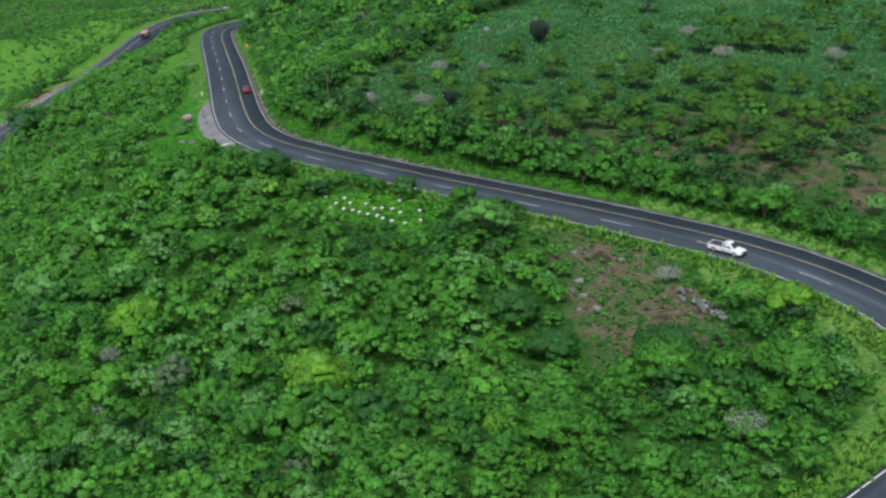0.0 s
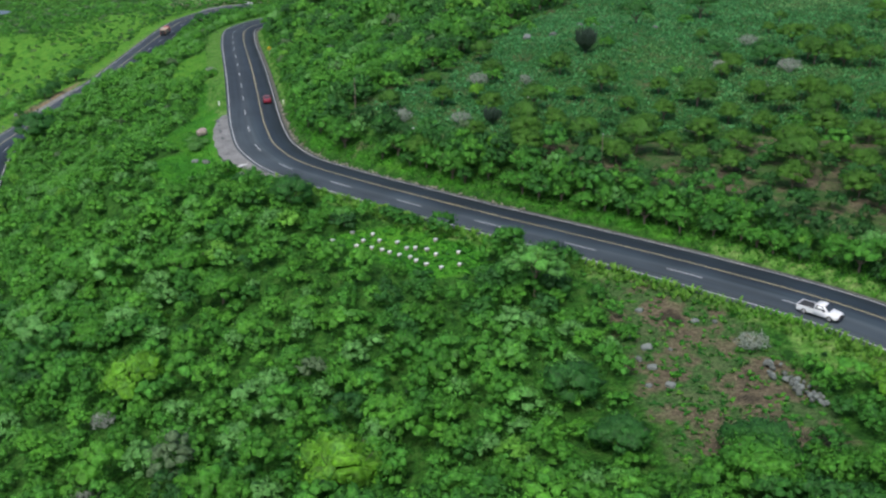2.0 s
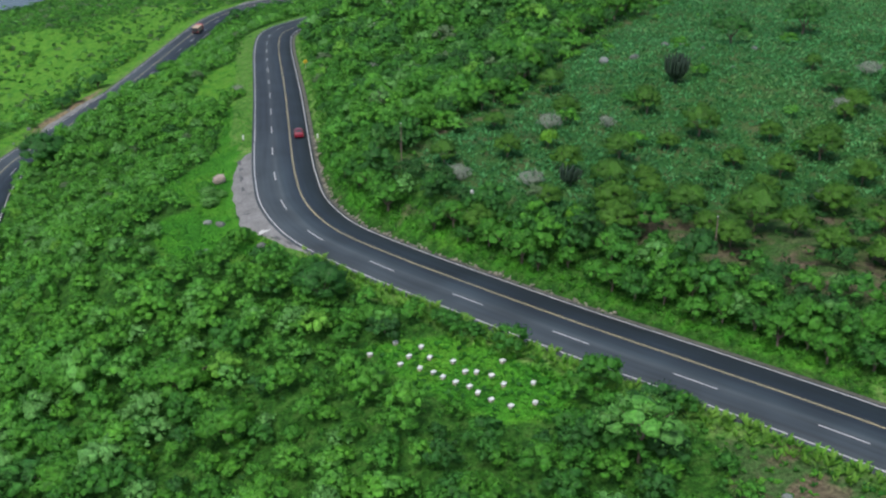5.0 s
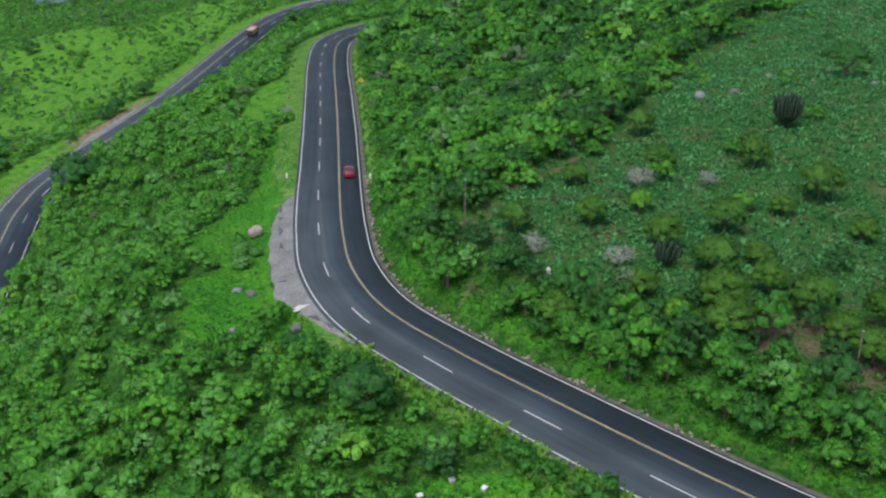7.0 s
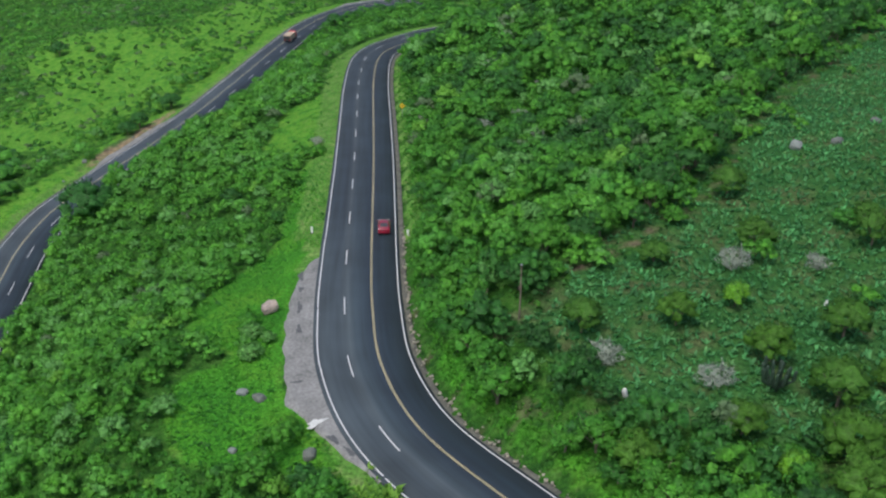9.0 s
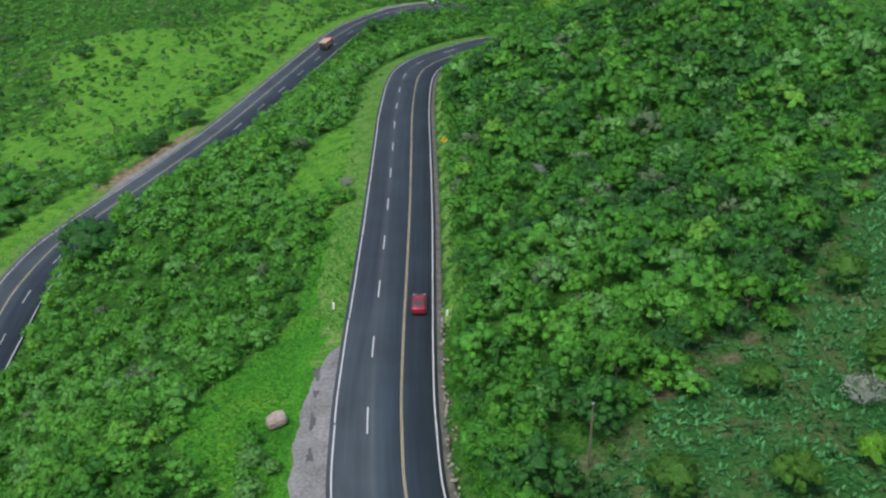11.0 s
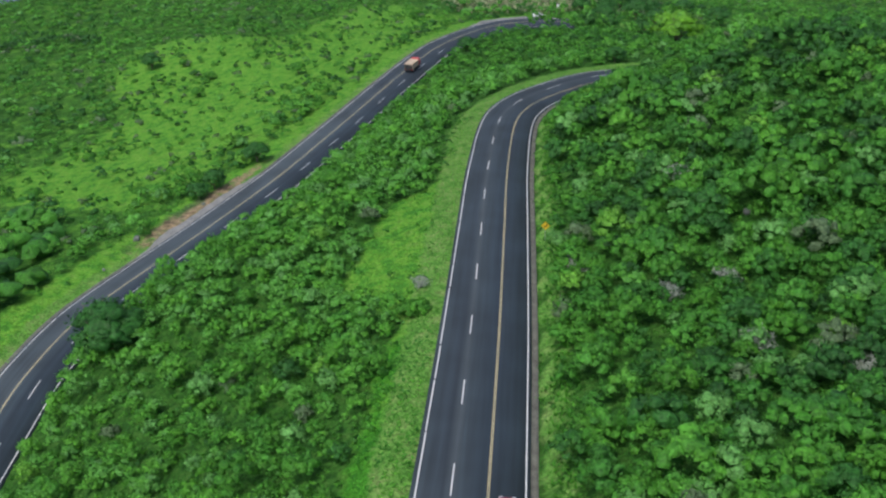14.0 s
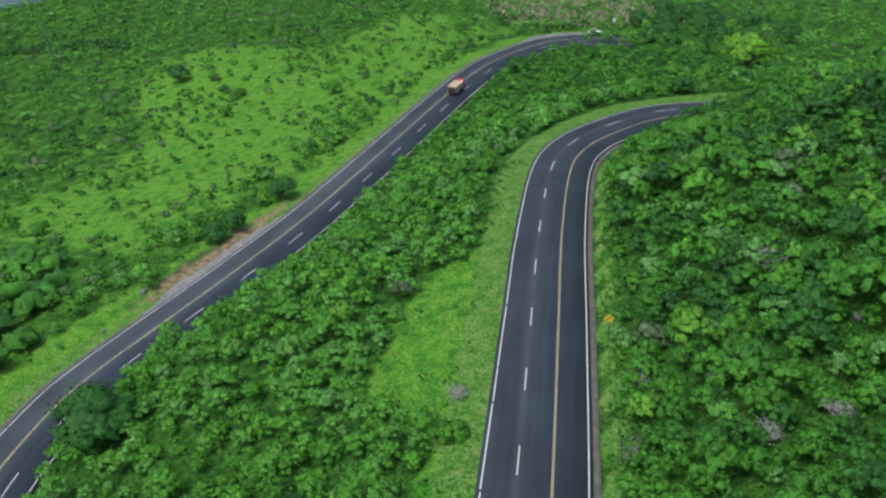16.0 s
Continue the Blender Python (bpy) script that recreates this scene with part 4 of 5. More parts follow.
# ---- lay-bys of gravel ----
def layby(line, s0, s1, edge, side, width, label):
    bm = bmesh.new()
    rng = random.Random(3)
    rows = []
    for s in np.linspace(s0, s1, int(s1 - s0) + 1):
        u = (s - s0) / (s1 - s0)
        w = width * float(np.interp(u, (0, 0.12, 0.2, 0.3, 0.45, 0.8, 0.93, 1), (0.05, 0.3, 0.5, 1, 0.9, 0.82, 0.5, 0.1))) + 0.12 * math.sin(s * 0.31 + 1) + 0.12 * math.sin(s * 1.13) + rng.uniform(-0.12, 0.12)
        cut = []
        for f, dz in ((0, -0.03), (0.3, -0.05), (0.65, -0.09), (0.9, -0.16), (1.0, -0.75)):
            p, _ = at_along(line, s, edge + side * max(0.3, w) * f)
            cut.append(bm.verts.new(p + np.array([0, 0, dz + rng.uniform(-0.025, 0.01)])))
        rows.append(cut)
    for a, b in zip(rows, rows[1:]):
        for i in range(4):
            bm.faces.new((a[i], a[i + 1], b[i + 1], b[i]))
    bmesh.ops.recalc_face_normals(bm, faces=bm.faces)
    tagged(part("gravel_layby", bm, GRAVEL, None, "", True), label, "lay-by", kind="structure")


layby(UPPER_LINE, nearest_along(UPPER_LINE, -30, 181), nearest_along(UPPER_LINE, -49, 227), -3.6, -1, 3.9, "pale grey gravel lay-by on the outside of the bend")
layby(LOWER_LINE, nearest_along(LOWER_LINE, -130, 306), nearest_along(LOWER_LINE, -126, 354), -4.0, -1, 2.6, "grey gravel lay-by below a bank of orange earth")

layby(LOWER_LINE, nearest_along(LOWER_LINE, -119, 473), nearest_along(LOWER_LINE, -96, 496), -4.0, -1, 3.4, "pale gravel pull-in at the end of the lower road")

# a splash of spilled lime and old tar blotches on the lay-by
def blotch(name, x, y, long, short, turn, mat, label, category, group=""):
    """An irregular thin patch lying on the upper road's shoulder."""
    bm = bmesh.new()
    rim = []
    for i in range(22):
        t = i / 22 * 2 * math.pi
        k = 1 + 0.3 * math.sin(3 * t + x) + 0.18 * math.sin(7 * t + y)
        u, v = long * k * math.cos(t), short * k * math.sin(t)
        px, py = x + u * math.cos(turn) - v * math.sin(turn), y + u * math.sin(turn) + v * math.cos(turn)
        off = beside(UPPER_LINE, np.array([px]), np.array([py]))
        rim.append(bm.verts.new((px, py, float(off[1][0]) - 0.03 + 0.03 * min(0, float(off[0][0]) + 4.5))))
    base = bmesh.ops.extrude_face_region(bm, geom=[bm.faces.new(rim)])
    bmesh.ops.translate(bm, verts=[v for v in base["geom"] if isinstance(v, bmesh.types.BMVert)], vec=(0, 0, 0.012))
    bmesh.ops.recalc_face_normals(bm, faces=bm.faces)
    tagged(part(name, bm, mat), label, category, group)


blotch("spilled_lime", -41.0, 186.7, 1.1, 0.5, 1.0, material("white_lime", (0.5, 0.51, 0.49), 0.9, 0.4, 1.5), "white splash of spilled lime on the gravel lay-by", "spill")
TAR = material("old_tar", (0.085, 0.09, 0.095), 0.9, 0.3, 2.0)
for bx, by, bl, bs, bt in ((-53.0, 219.8, 1.3, 0.32, 1.9), (-51.8, 216.0, 0.7, 0.3, 1.8), (-50.4, 211.0, 1.5, 0.28, 1.85), (-48.7, 205.4, 1.1, 0.3, 1.9), (-45.2, 194.0, 0.6, 0.25, 0.3), (-38.6, 184.2, 0.9, 0.32, 2.4), (-36.4, 182.4, 0.9, 0.3, 2.4)):
    blotch("tar_blotch", bx, by, bl, bs, bt, TAR, "dark old tar blotch on the gravel lay-by", "tar stain", "tar blotches")

# ---- water far below ----
lake = bpy.data.materials.new("lake_water")
lake.use_nodes = True
lake.node_tree.nodes["Principled BSDF"].inputs["Base Color"].default_value = (0.05, 0.08, 0.09, 1)
lake.node_tree.nodes["Principled BSDF"].inputs["Roughness"].default_value = 0.12
ripple, ripple_bump = lake.node_tree.nodes.new("ShaderNodeTexNoise"), lake.node_tree.nodes.new("ShaderNodeBump")
ripple.inputs["Scale"].default_value, ripple_bump.inputs["Strength"].default_value = 0.4, 0.15
lake.node_tree.links.new(ripple.outputs["Fac"], ripple_bump.inputs["Height"])
lake.node_tree.links.new(ripple_bump.outputs["Normal"], lake.node_tree.nodes["Principled BSDF"].inputs["Normal"])
for shore, level, words in ((POND, -71.2, "pale pond in the valley below the meadow"), (LAKE, -74.0, "still lake water in the valley far below")):
    bm = bmesh.new()
    cx, cy = sum(p[0] for p in shore) / len(shore), sum(p[1] for p in shore) / len(shore)
    bm.faces.new([bm.verts.new((cx + 1.08 * (x - cx), cy + 1.08 * (y - cy), level)) for x, y in shore])
    bmesh.ops.recalc_face_normals(bm, faces=bm.faces)
    tagged(part("water", bm, lake), words, "water", kind="structure")


# ---- trees ----
def tube(bm, a, b, ra, rb, sides=6):
    """A tapered limb."""
    a, b = Vector(a), Vector(b)
    q = (b - a).to_track_quat("Z", "Y")
    rings = [[bm.verts.new(p + q @ Vector((math.cos(t) * r, math.sin(t) * r, 0))) for t in np.linspace(0, 2 * math.pi, sides, False)] for p, r in ((a, ra), (b, rb))]
    for i in range(sides):
        bm.faces.new((rings[0][i], rings[0][(i + 1) % sides], rings[1][(i + 1) % sides], rings[1][i]))
    bm.faces.new(rings[1]), bm.faces.new(rings[0][::-1])


def tree(name, label, seed, radius, height, kind, trunk=0.16, lobes=11, leaves=42, leaf=0.26, low=0.25, mat=None, core=0.8, wood=None, puff=(0.19, 0.34)):
    """A tree at the origin: a tapered trunk with limbs under a crown of leafy lobes."""
    rng, ran = np.random.default_rng(seed), random.Random(seed)
    root = tagged(new(name), label, "tree")
    bm = bmesh.new()
    top = height * (low + 0.22)
    tube(bm, (0, 0, -0.4), (0.08, 0.05, top * 0.6), trunk, trunk * 0.75, 8)
    tube(bm, (0.08, 0.05, top * 0.6), (0.0, 0.12, top), trunk * 0.75, trunk * 0.55, 8)
    for i in range(6):
        t = i * 1.05 + ran.uniform(-0.3, 0.3)
        tip = (math.cos(t) * radius * ran.uniform(0.4, 0.75), math.sin(t) * radius * ran.uniform(0.4, 0.75), height * ran.uniform(0.55, 0.78))
        knee = (tip[0] * 0.4, tip[1] * 0.4, top * 0.85 + 0.25 * (tip[2] - top))
        tube(bm, (0, 0, top * ran.uniform(0.45, 0.75)), knee, trunk * 0.5, trunk * 0.34)
        tube(bm, knee, tip, trunk * 0.34, trunk * 0.12)
    part("trunk", bm, wood or BARK, root)
    v, f, c, bend = foliage(np.array([[0, 0, height * low * 0.6]]), np.array([radius]), np.array([height * (1 - low * 0.6)]), np.array([kind]), lobes, leaves, leaf, rng, core=core, puff=puff)
    me = raw_mesh("crown", v, f, mat or SHRUB, True, bend, kind=np.clip(c + rng.normal(0, 0.02, len(c)), 0, 1))
    crown = new("crown", me)
    crown.parent = root
    return root


def plant(proto, spots, base_radius, group="", rise=0.0):
    """Sets copies of a tree on the ground, sized to each spot's crown radius."""
    ran = random.Random(len(spots) * 7 + int(base_radius * 10))
    first = True
    for x, y, r in spots:
        k = r / base_radius
        m = pose(x, y, height_at(x, y) - 0.05 + rise, 0, 0, ran.uniform(0, 360)) @ Matrix.Diagonal((k * ran.uniform(0.92, 1.1), k * ran.uniform(0.92, 1.1), k * ran.uniform(0.85, 1.12), 1))
        if first:
            proto.matrix_basis = m
            first = False
        else:
            c = copy_thing(proto, Matrix.Identity(4))
            c.matrix_basis = m
        if group:
            tagged(proto, group=group)


OLIVE_A = [(-16.6, 197.4, 2.2), (-9.7, 212.9, 2.0), (-0.5, 234.0, 2.7), (1.8, 219.3, 2.6), (15.0, 222.1, 2.6), (6.6, 189.8, 3.2), (8.8, 201.3, 2.6),
           (15.1, 227.5, 2.0), (22.4, 214.4, 3.2), (39.2, 206.6, 3.6), (24.1, 179.7, 3.8), (15.8, 182.2, 3.0), (52.5, 201.6, 3.2), (46.5, 170.0, 3.6)]
field_ran = random.Random(77)
OUTER_TREES = [(46 + 5.5 * i + field_ran.uniform(-6, 6), 198 + 11 * j + 3 * i + field_ran.uniform(-9, 9), field_ran.uniform(1.6, 3.4)) for i in range(12) for j in range(6) if field_ran.random() < 0.5]
OLIVE_B = [(-7.4, 199.6, 2.2), (1.1, 194.7, 2.5), (6.5, 181.5, 3.0), (6.6, 176.6, 2.8), (48.4, 177.2, 3.8), (63.2, 174.4, 3.8), (55.9, 185.6, 3.2), (75.4, 183.6, 3.6),
           (16.9, 209.1, 2.0), (-10.5, 179.9, 2.5), (32, 172, 2.6), (36, 186, 2.9), (28, 192, 2.4), (68, 196, 3.0), (-2, 184, 2.3), (12, 186, 2.4), (20, 173, 2.8), (12, 194, 2.2), (40, 179, 2.8), (56, 168, 3.0), (32, 200, 2.3), (47, 190, 2.6), (29, 178, 2.4), (37, 169, 2.7), (44, 162, 2.6), (52, 158, 3.0), (59, 163, 2.6), (62, 183, 2.7), (70, 178, 3.0), (54, 174, 2.4), (26, 204, 2.2), (43, 198, 2.5),
           (50, 208, 2.6), (60, 205, 2.8), (33, 213, 2.2), (66, 168, 2.6), (18, 177, 2.4), (72, 190, 2.6)]
DARK = [(-115.2, 277.0, 6.6), (-137.8, 339.3, 3.0), (-137.0, 344.3, 3.2), (-135.2, 360.0, 3.6), (57.7, 231.7, 4.2), (36.3, 267.3, 4.6), (55.3, 286.2, 5.4), (48.7, 235.4, 3.0),
        (8.4, 113.3, 3.6), (12.5, 104.5, 3.4), (24.5, 99.5, 4.4), (-29.2, 166.1, 4.0), (-66.6, 414.1, 3.2), (-114.7, 451.2, 3.6), (-2.8, 246.3, 3.4), (-214.5, 441.6, 4.2), (-88, 489, 4.2), (-81, 491, 4.5), (-71, 494, 4.6), (-60, 497, 4.6), (-85, 508, 4.4),
        (-97, 530, 4.4), (-91, 545, 4.6), (-87, 521, 4.5), (-78, 530, 5.0), (-70, 521, 4.6), (-88, 561, 5.0), (-76, 552, 5.2), (-62, 535, 5.0), (-97, 577, 5.0), (-84, 590, 5.5), (-66, 575, 5.5), (-52, 558, 5.0)]
MIDDLE = [(-42.9, 152.3, 4.6), (-52, 141, 4.0), (-35, 143, 3.6), (-60, 160, 3.8), (23.5, 96.5, 4.6), (36.0, 92.7, 4.6), (9.9, 80.7, 3.8), (-22.3, 160.3, 2.5), (-67.8, 272.6, 1.9), (-98.7, 320.8, 3.6), (-91.4, 355.4, 2.8), (-94.3, 318.2, 2.6),
          (-22.5, 216.1, 3.0), (-203.2, 442.1, 2.0), (-187.5, 430.7, 2.4), (-148.8, 503.5, 2.6), (-183.1, 416.0, 2.6), (-158.8, 430.8, 2.8), (-152.8, 340.9, 2.0), (-181.5, 341.9, 2.4)]
plant(tree("olive_green_tree", "small olive-green thorn tree in the crop field", 3, 2.2, 4.0, 0.35, 0.12, 26, 50, 0.085, 0.1, THORN, puff=(0.24, 0.4)), OLIVE_A + OUTER_TREES[::2], 2.15, "thorn trees in the field")
plant(tree("thorn_tree", "spreading yellow-green thorn tree with bare lower limbs", 4, 2.6, 4.3, 0.75, 0.13, 26, 50, 0.085, 0.1, THORN, puff=(0.24, 0.4)), OLIVE_B + OUTER_TREES[1::2], 2.5, "thorn trees in the field")
plant(tree("dark_green_tree", "rounded dark green broad-leaved tree", 5, 4.0, 6.0, 0.12, 0.2, 28, 55, 0.11, 0.05, puff=(0.23, 0.39)), DARK, 4.0, "dark trees on the slopes")
plant(tree("leafy_tree", "full mid-green broad-leaved tree", 6, 3.6, 4.8, 0.48, 0.18, 26, 70, 0.11, 0.1), MIDDLE, 3.6, "leafy trees on the slopes")
BANK_SPOTS, bank_ran = [], random.Random(58)
for row, (edge, step) in enumerate(((11.1, 3.2), (14.4, 4.2))):
    s = nearest_along(UPPER_LINE, 44, 119) + 2 * row
    while s < (nearest_along(UPPER_LINE, -20, 172) if row else nearest_along(UPPER_LINE, -52, 238)):
        spot, _way = at_along(UPPER_LINE, s, edge - (0.7 if s > nearest_along(UPPER_LINE, -45, 211) else 0) + bank_ran.uniform(-0.9, 0.9))
        if math.hypot(spot[0] + 42.6, spot[1] - 236.2) > 3.4 and math.hypot(spot[0] + 21.0, spot[1] - 187.5) > 2.6:
            BANK_SPOTS.append((spot[0], spot[1], bank_ran.uniform(1.7, 2.9)))
        s += step * bank_ran.uniform(0.7, 1.35)
plant(tree("bank_tree", "bushy green tree on the bank above the road", 24, 2.4, 4.3, 0.38, 0.14, 20, 55, 0.11, 0.06), BANK_SPOTS[::2], 2.4, "trees on the road bank")
plant(tree("shady_bank_tree", "dense dark green tree on the bank above the road", 25, 2.4, 4.0, 0.2, 0.14, 20, 55, 0.11, 0.06), BANK_SPOTS[1::4], 2.4, "trees on the road bank")
plant(tree("pale_bank_tree", "feathery pale green tree on the bank above the road", 26, 2.4, 4.4, 0.57, 0.14, 20, 55, 0.11, 0.06), BANK_SPOTS[3::4], 2.4, "trees on the road bank")
HEDGE = glide([(-27, 204, 0), (-21, 212, 0), (-13, 223, 0), (-5, 240, 0), (0, 260, 0), (8, 283, 0), (17, 303, 0), (30, 332, 0), (52, 385, 0)], 4.2)
hedge_ran = random.Random(31)
HEDGE_SPOTS = [(x + hedge_ran.uniform(-1.4, 1.0), y + hedge_ran.uniform(-1, 1), hedge_ran.uniform(2.3, 3.7)) for x, y, _ in HEDGE]
# The dark shade along the hedge is put into these leaf colours.
plant(tree("hedge_tree", "tall green tree in the hedge beside the field", 14, 2.6, 5.0, 0.42, 0.16, 18, 60, 0.11, 0.1), HEDGE_SPOTS[::2], 2.6, "hedge trees")
plant(tree("shady_hedge_tree", "leafy tree in the hedge beside the field, its green darkened as shade", 15, 2.6, 4.8, 0.12, 0.16, 18, 60, 0.11, 0.1), HEDGE_SPOTS[1::2], 2.6, "hedge trees")
plant(tree("lime_tree", "bright lime-green leafy tree among the scrub", 8, 3.5, 5.6, 0.92, 0.16, 26, 60, 0.11, 0.08, puff=(0.22, 0.38)),
      [(-42.0, 125.8, 4.6), (-14.8, 103.3, 5.0), (40.0, 108.6, 3.2), (1.5, 178.5, 2.0), (-1.4, 204.6, 1.9), (-57.4, 464.5, 8.0), (5.0, 85.0, 2.0)], 3.5, "lime trees")
plant(tree("grey_green_tree", "tall feathery grey-green tree above the bare slope", 9, 4.2, 7.0, 0.8, 0.17, 14, 90, 0.1, 0.45, core=0.7), [(5.7, 135.0, 4.8), (-20.5, 158.6, 2.2)], 4.2)
plant(tree("grey_shrub", "soft grey-green shrub in the grass beside the lay-by", 19, 1.7, 2.0, 0.86, 0.07, 16, 70, 0.1, 0.02), [(-52.4, 199.5, 1.8), (-54.0, 204.2, 1.7), (-51.5, 203.0, 1.2)], 1.7, "grey shrubs")
plant(tree("green_shrub", "bright green shrub beside the gravel lay-by", 20, 1.8, 2.2, 0.62, 0.07, 16, 70, 0.1, 0.02), [(-43.2, 185.0, 1.9), (-45.4, 184.0, 1.5), (-66.3, 272.5, 1.7)], 1.8, "green shrubs")


# ---- cactus, dead shrubs ----
CACTUS = material("cactus_skin", (0.02, 0.045, 0.026), 0.6, 0.25, 2.0)


def ribbed_column(bm, base, tip, r, ribs=7):
    base, tip = Vector(base), Vector(tip)
    q = (tip - base).to_track_quat("Z", "Y")
    n, rings = ribs * 2, []
    for u, k in ((0, 0.8), (0.2, 1.0), (0.85, 1.0), (0.96, 0.7), (1.0, 0.2)):
        p = base.lerp(tip, u)
        rings.append([bm.verts.new(p + q @ Vector((math.cos(i * math.pi / ribs), math.sin(i * math.pi / ribs), 0)) * r * k * (1.12 if i % 2 else 0.86)) for i in range(n)])
    for a, b in zip(rings, rings[1:]):
        for i in range(n):
            bm.faces.new((a[i], a[(i + 1) % n], b[(i + 1) % n], b[i]))
    bm.faces.new(rings[-1])


def candelabra(x, y, height, spread, arms, label):
    root = tagged(new("candelabra_cactus"), label, "cactus")
    root.matrix_basis = pose(x, y, height_at(x, y))
    ran = random.Random(arms)
    bm = bmesh.new()
    ribbed_column(bm, (0, 0, -0.3), (0, 0, height * 0.3), 0.3)
    part("trunk", bm, CACTUS, root, "", True)
    for i in range(arms):
        t, d = i * 2.399, spread * math.sqrt((i + 0.5) / arms)
        foot = Vector((math.cos(t) * d * 0.35, math.sin(t) * d * 0.35, height * 0.18))
        knee = Vector((math.cos(t) * d, math.sin(t) * d, height * (0.3 + 0.12 * d / spread)))
        bm = bmesh.new()
        ribbed_column(bm, foot, knee + Vector((0, 0, 0.1)), 0.13, 6)
        ribbed_column(bm, knee, (knee.x * 1.08, knee.y * 1.08, height * ran.uniform(0.82, 1.0) * (1 - 0.12 * d / spread)), 0.15, 6)
        part("arm", bm, CACTUS, root, "", True)


candelabra(21.6, 237.9, 5.8, 2.2, 46, "dark green candelabra cactus standing in the field")
candelabra(1.2, 190.2, 3.2, 1.6, 16, "smaller candelabra cactus among thorn trees")


def dead_shrub(label, seed, size, wood):
    ran = random.Random(seed)
    root = tagged(new("dry_shrub"), label, "shrub")
    for i in range(9):
        bm = bmesh.new()
        t, out = i * 0.7 + ran.uniform(-0.3, 0.3), ran.uniform(0.25, 0.8)
        a, b = Vector((0, 0, -0.1)), Vector((math.cos(t) * out * 1.15 * size, math.sin(t) * out * 1.15 * size, size * ran.uniform(0.5, 0.95)))
        tube(bm, a, b, 0.07, 0.04, 5)
        for j in range(9):
            p = a.lerp(b, ran.uniform(0.35, 1.0))
            e = p + Vector((ran.uniform(-0.4, 0.4), ran.uniform(-0.4, 0.4), ran.uniform(0.1, 0.5))) * size * 0.6
            tube(bm, p, e, 0.045, 0.022, 4)
            for _ in range(2):
                w = p.lerp(e, ran.uniform(0.4, 0.9))
                tube(bm, w, w + Vector((ran.uniform(-0.3, 0.3), ran.uniform(-0.3, 0.3), ran.uniform(0.0, 0.3))) * size * 0.5, 0.03, 0.014, 3)
        part("branch", bm, wood, root)
    v, f, c, bend = foliage(np.array([[0.0, 0, 0.1]]), np.array([size * 0.95]), np.array([size * 1.1]), np.array([0.5]), 10, 95, 0.075, np.random.default_rng(seed), core=0)
    twigs = new("twig_crown", raw_mesh("twig_crown", v, f, wood, True, bend))
    twigs.parent = root
    tagged(twigs, kind="stuff")
    return root


plant(dead_shrub("bare pale grey dry shrub standing in the crop", 2, 2.0, GREY_WOOD), [(-1.0, 213.0, 2.3), (-14.0, 193.0, 2.0), (-4.0, 190.0, 2.0), (28.4, 119.8, 1.9), (8, 215, 1.6),
      (36, 190, 2.0), (-38, 277, 1.8), (-18, 259, 2.6), (-28, 264, 2.2), (-41, 308, 2.4), (-50, 285, 2.0), (-32, 282, 2.0), (28, 82, 2.4), (-42, 107, 2.0), (-51, 106, 1.8), (-27, 106, 1.7), (-44, 120, 1.8), (-20, 267, 2.0), (-69, 280, 1.5), (52, 212, 2.6), (61, 226, 2.8), (74, 236, 2.6), (58, 248, 2.4), (84, 222, 2.8), (47, 225, 2.2)], 2.0, "dry shrubs")


# ---- stones ----
def stone_mesh(seed, mat, cuts=2):
    bm = bmesh.new()
    bmesh.ops.create_icosphere(bm, subdivisions=cuts, radius=1.0)
    for v in bm.verts:
        v.co *= 1 + 0.28 * noise.noise(v.co * 1.3 + Vector((seed * 5.1, 0, 0))) + 0.12 * noise.noise(v.co * 3.1 + Vector((0, seed * 3.3, 0)))
        v.co = Vector([c if abs(c) < 0.72 else math.copysign(0.72 + 0.3 * (abs(c) - 0.72), c) for c in v.co])
    me = bpy.data.meshes.new("stone")
    bm.to_mesh(me)
    bm.free()
    me.materials.append(mat)
    return me


PALE_ROCK = material("pale_rock", (0.165, 0.19, 0.175), 0.9, 0.3, 1.2, 0.08, 3)
PINK_ROCK = material("pinkish_boulder", (0.31, 0.255, 0.22), 0.9, 0.6, 0.9, 0.1, 3)
STONES = [stone_mesh(i, (ROCK, PALE_ROCK)[i % 2]) for i in range(6)]


def rocks(name, label, spots, seed, group=""):
    ran = random.Random(seed)
    for x, y, r in spots:
        ob = new(name, STONES[ran.randrange(6)])
        ob.matrix_basis = pose(x, y, height_at(x, y) + 0.2 * r, ran.uniform(-15, 15), ran.uniform(-15, 15), ran.uniform(0, 360)) @ Matrix.Diagonal((r * 1.1, r * 0.85, r * 0.62, 1))
        tagged(ob, label, "rock", group)


WHITE_STONE = stone_mesh(13, material("white_stone", (0.5, 0.51, 0.5), 0.85, 0.25, 2.0))
for wx, wy, wr in ((-12.0, 188.5, 0.5), (8.2, 208.0, 0.35)):
    ob = new("white_stone", WHITE_STONE)
    ob.matrix_basis = pose(wx, wy, height_at(wx, wy) + 0.7 * wr, 8, 12, wx * 9) @ Matrix.Diagonal((wr * 0.7, wr * 0.55, wr * 1.3, 1))
    tagged(ob, "upright white stone among the low crop", "rock", "white stones")
boulder = new("boulder", stone_mesh(9, PINK_ROCK, 3))
boulder.matrix_basis = pose(-53.9, 210.4, height_at(-53.9, 210.4) + 0.75, 8, -6, 40) @ Matrix.Diagonal((1.25, 0.95, 0.74, 1))
tagged(boulder, "large pinkish boulder in the grass beside the lay-by", "boulder")
rocks("field_rock", "pale weathered rock lying in the crop field", [(16, 255, 1.1), (10, 252, 1.2), (23, 265, 0.9), (27, 268, 0.8), (30, 262, 0.5), (33, 246, 0.5), (40, 262, 0.8)], 2, "rocks in the field")
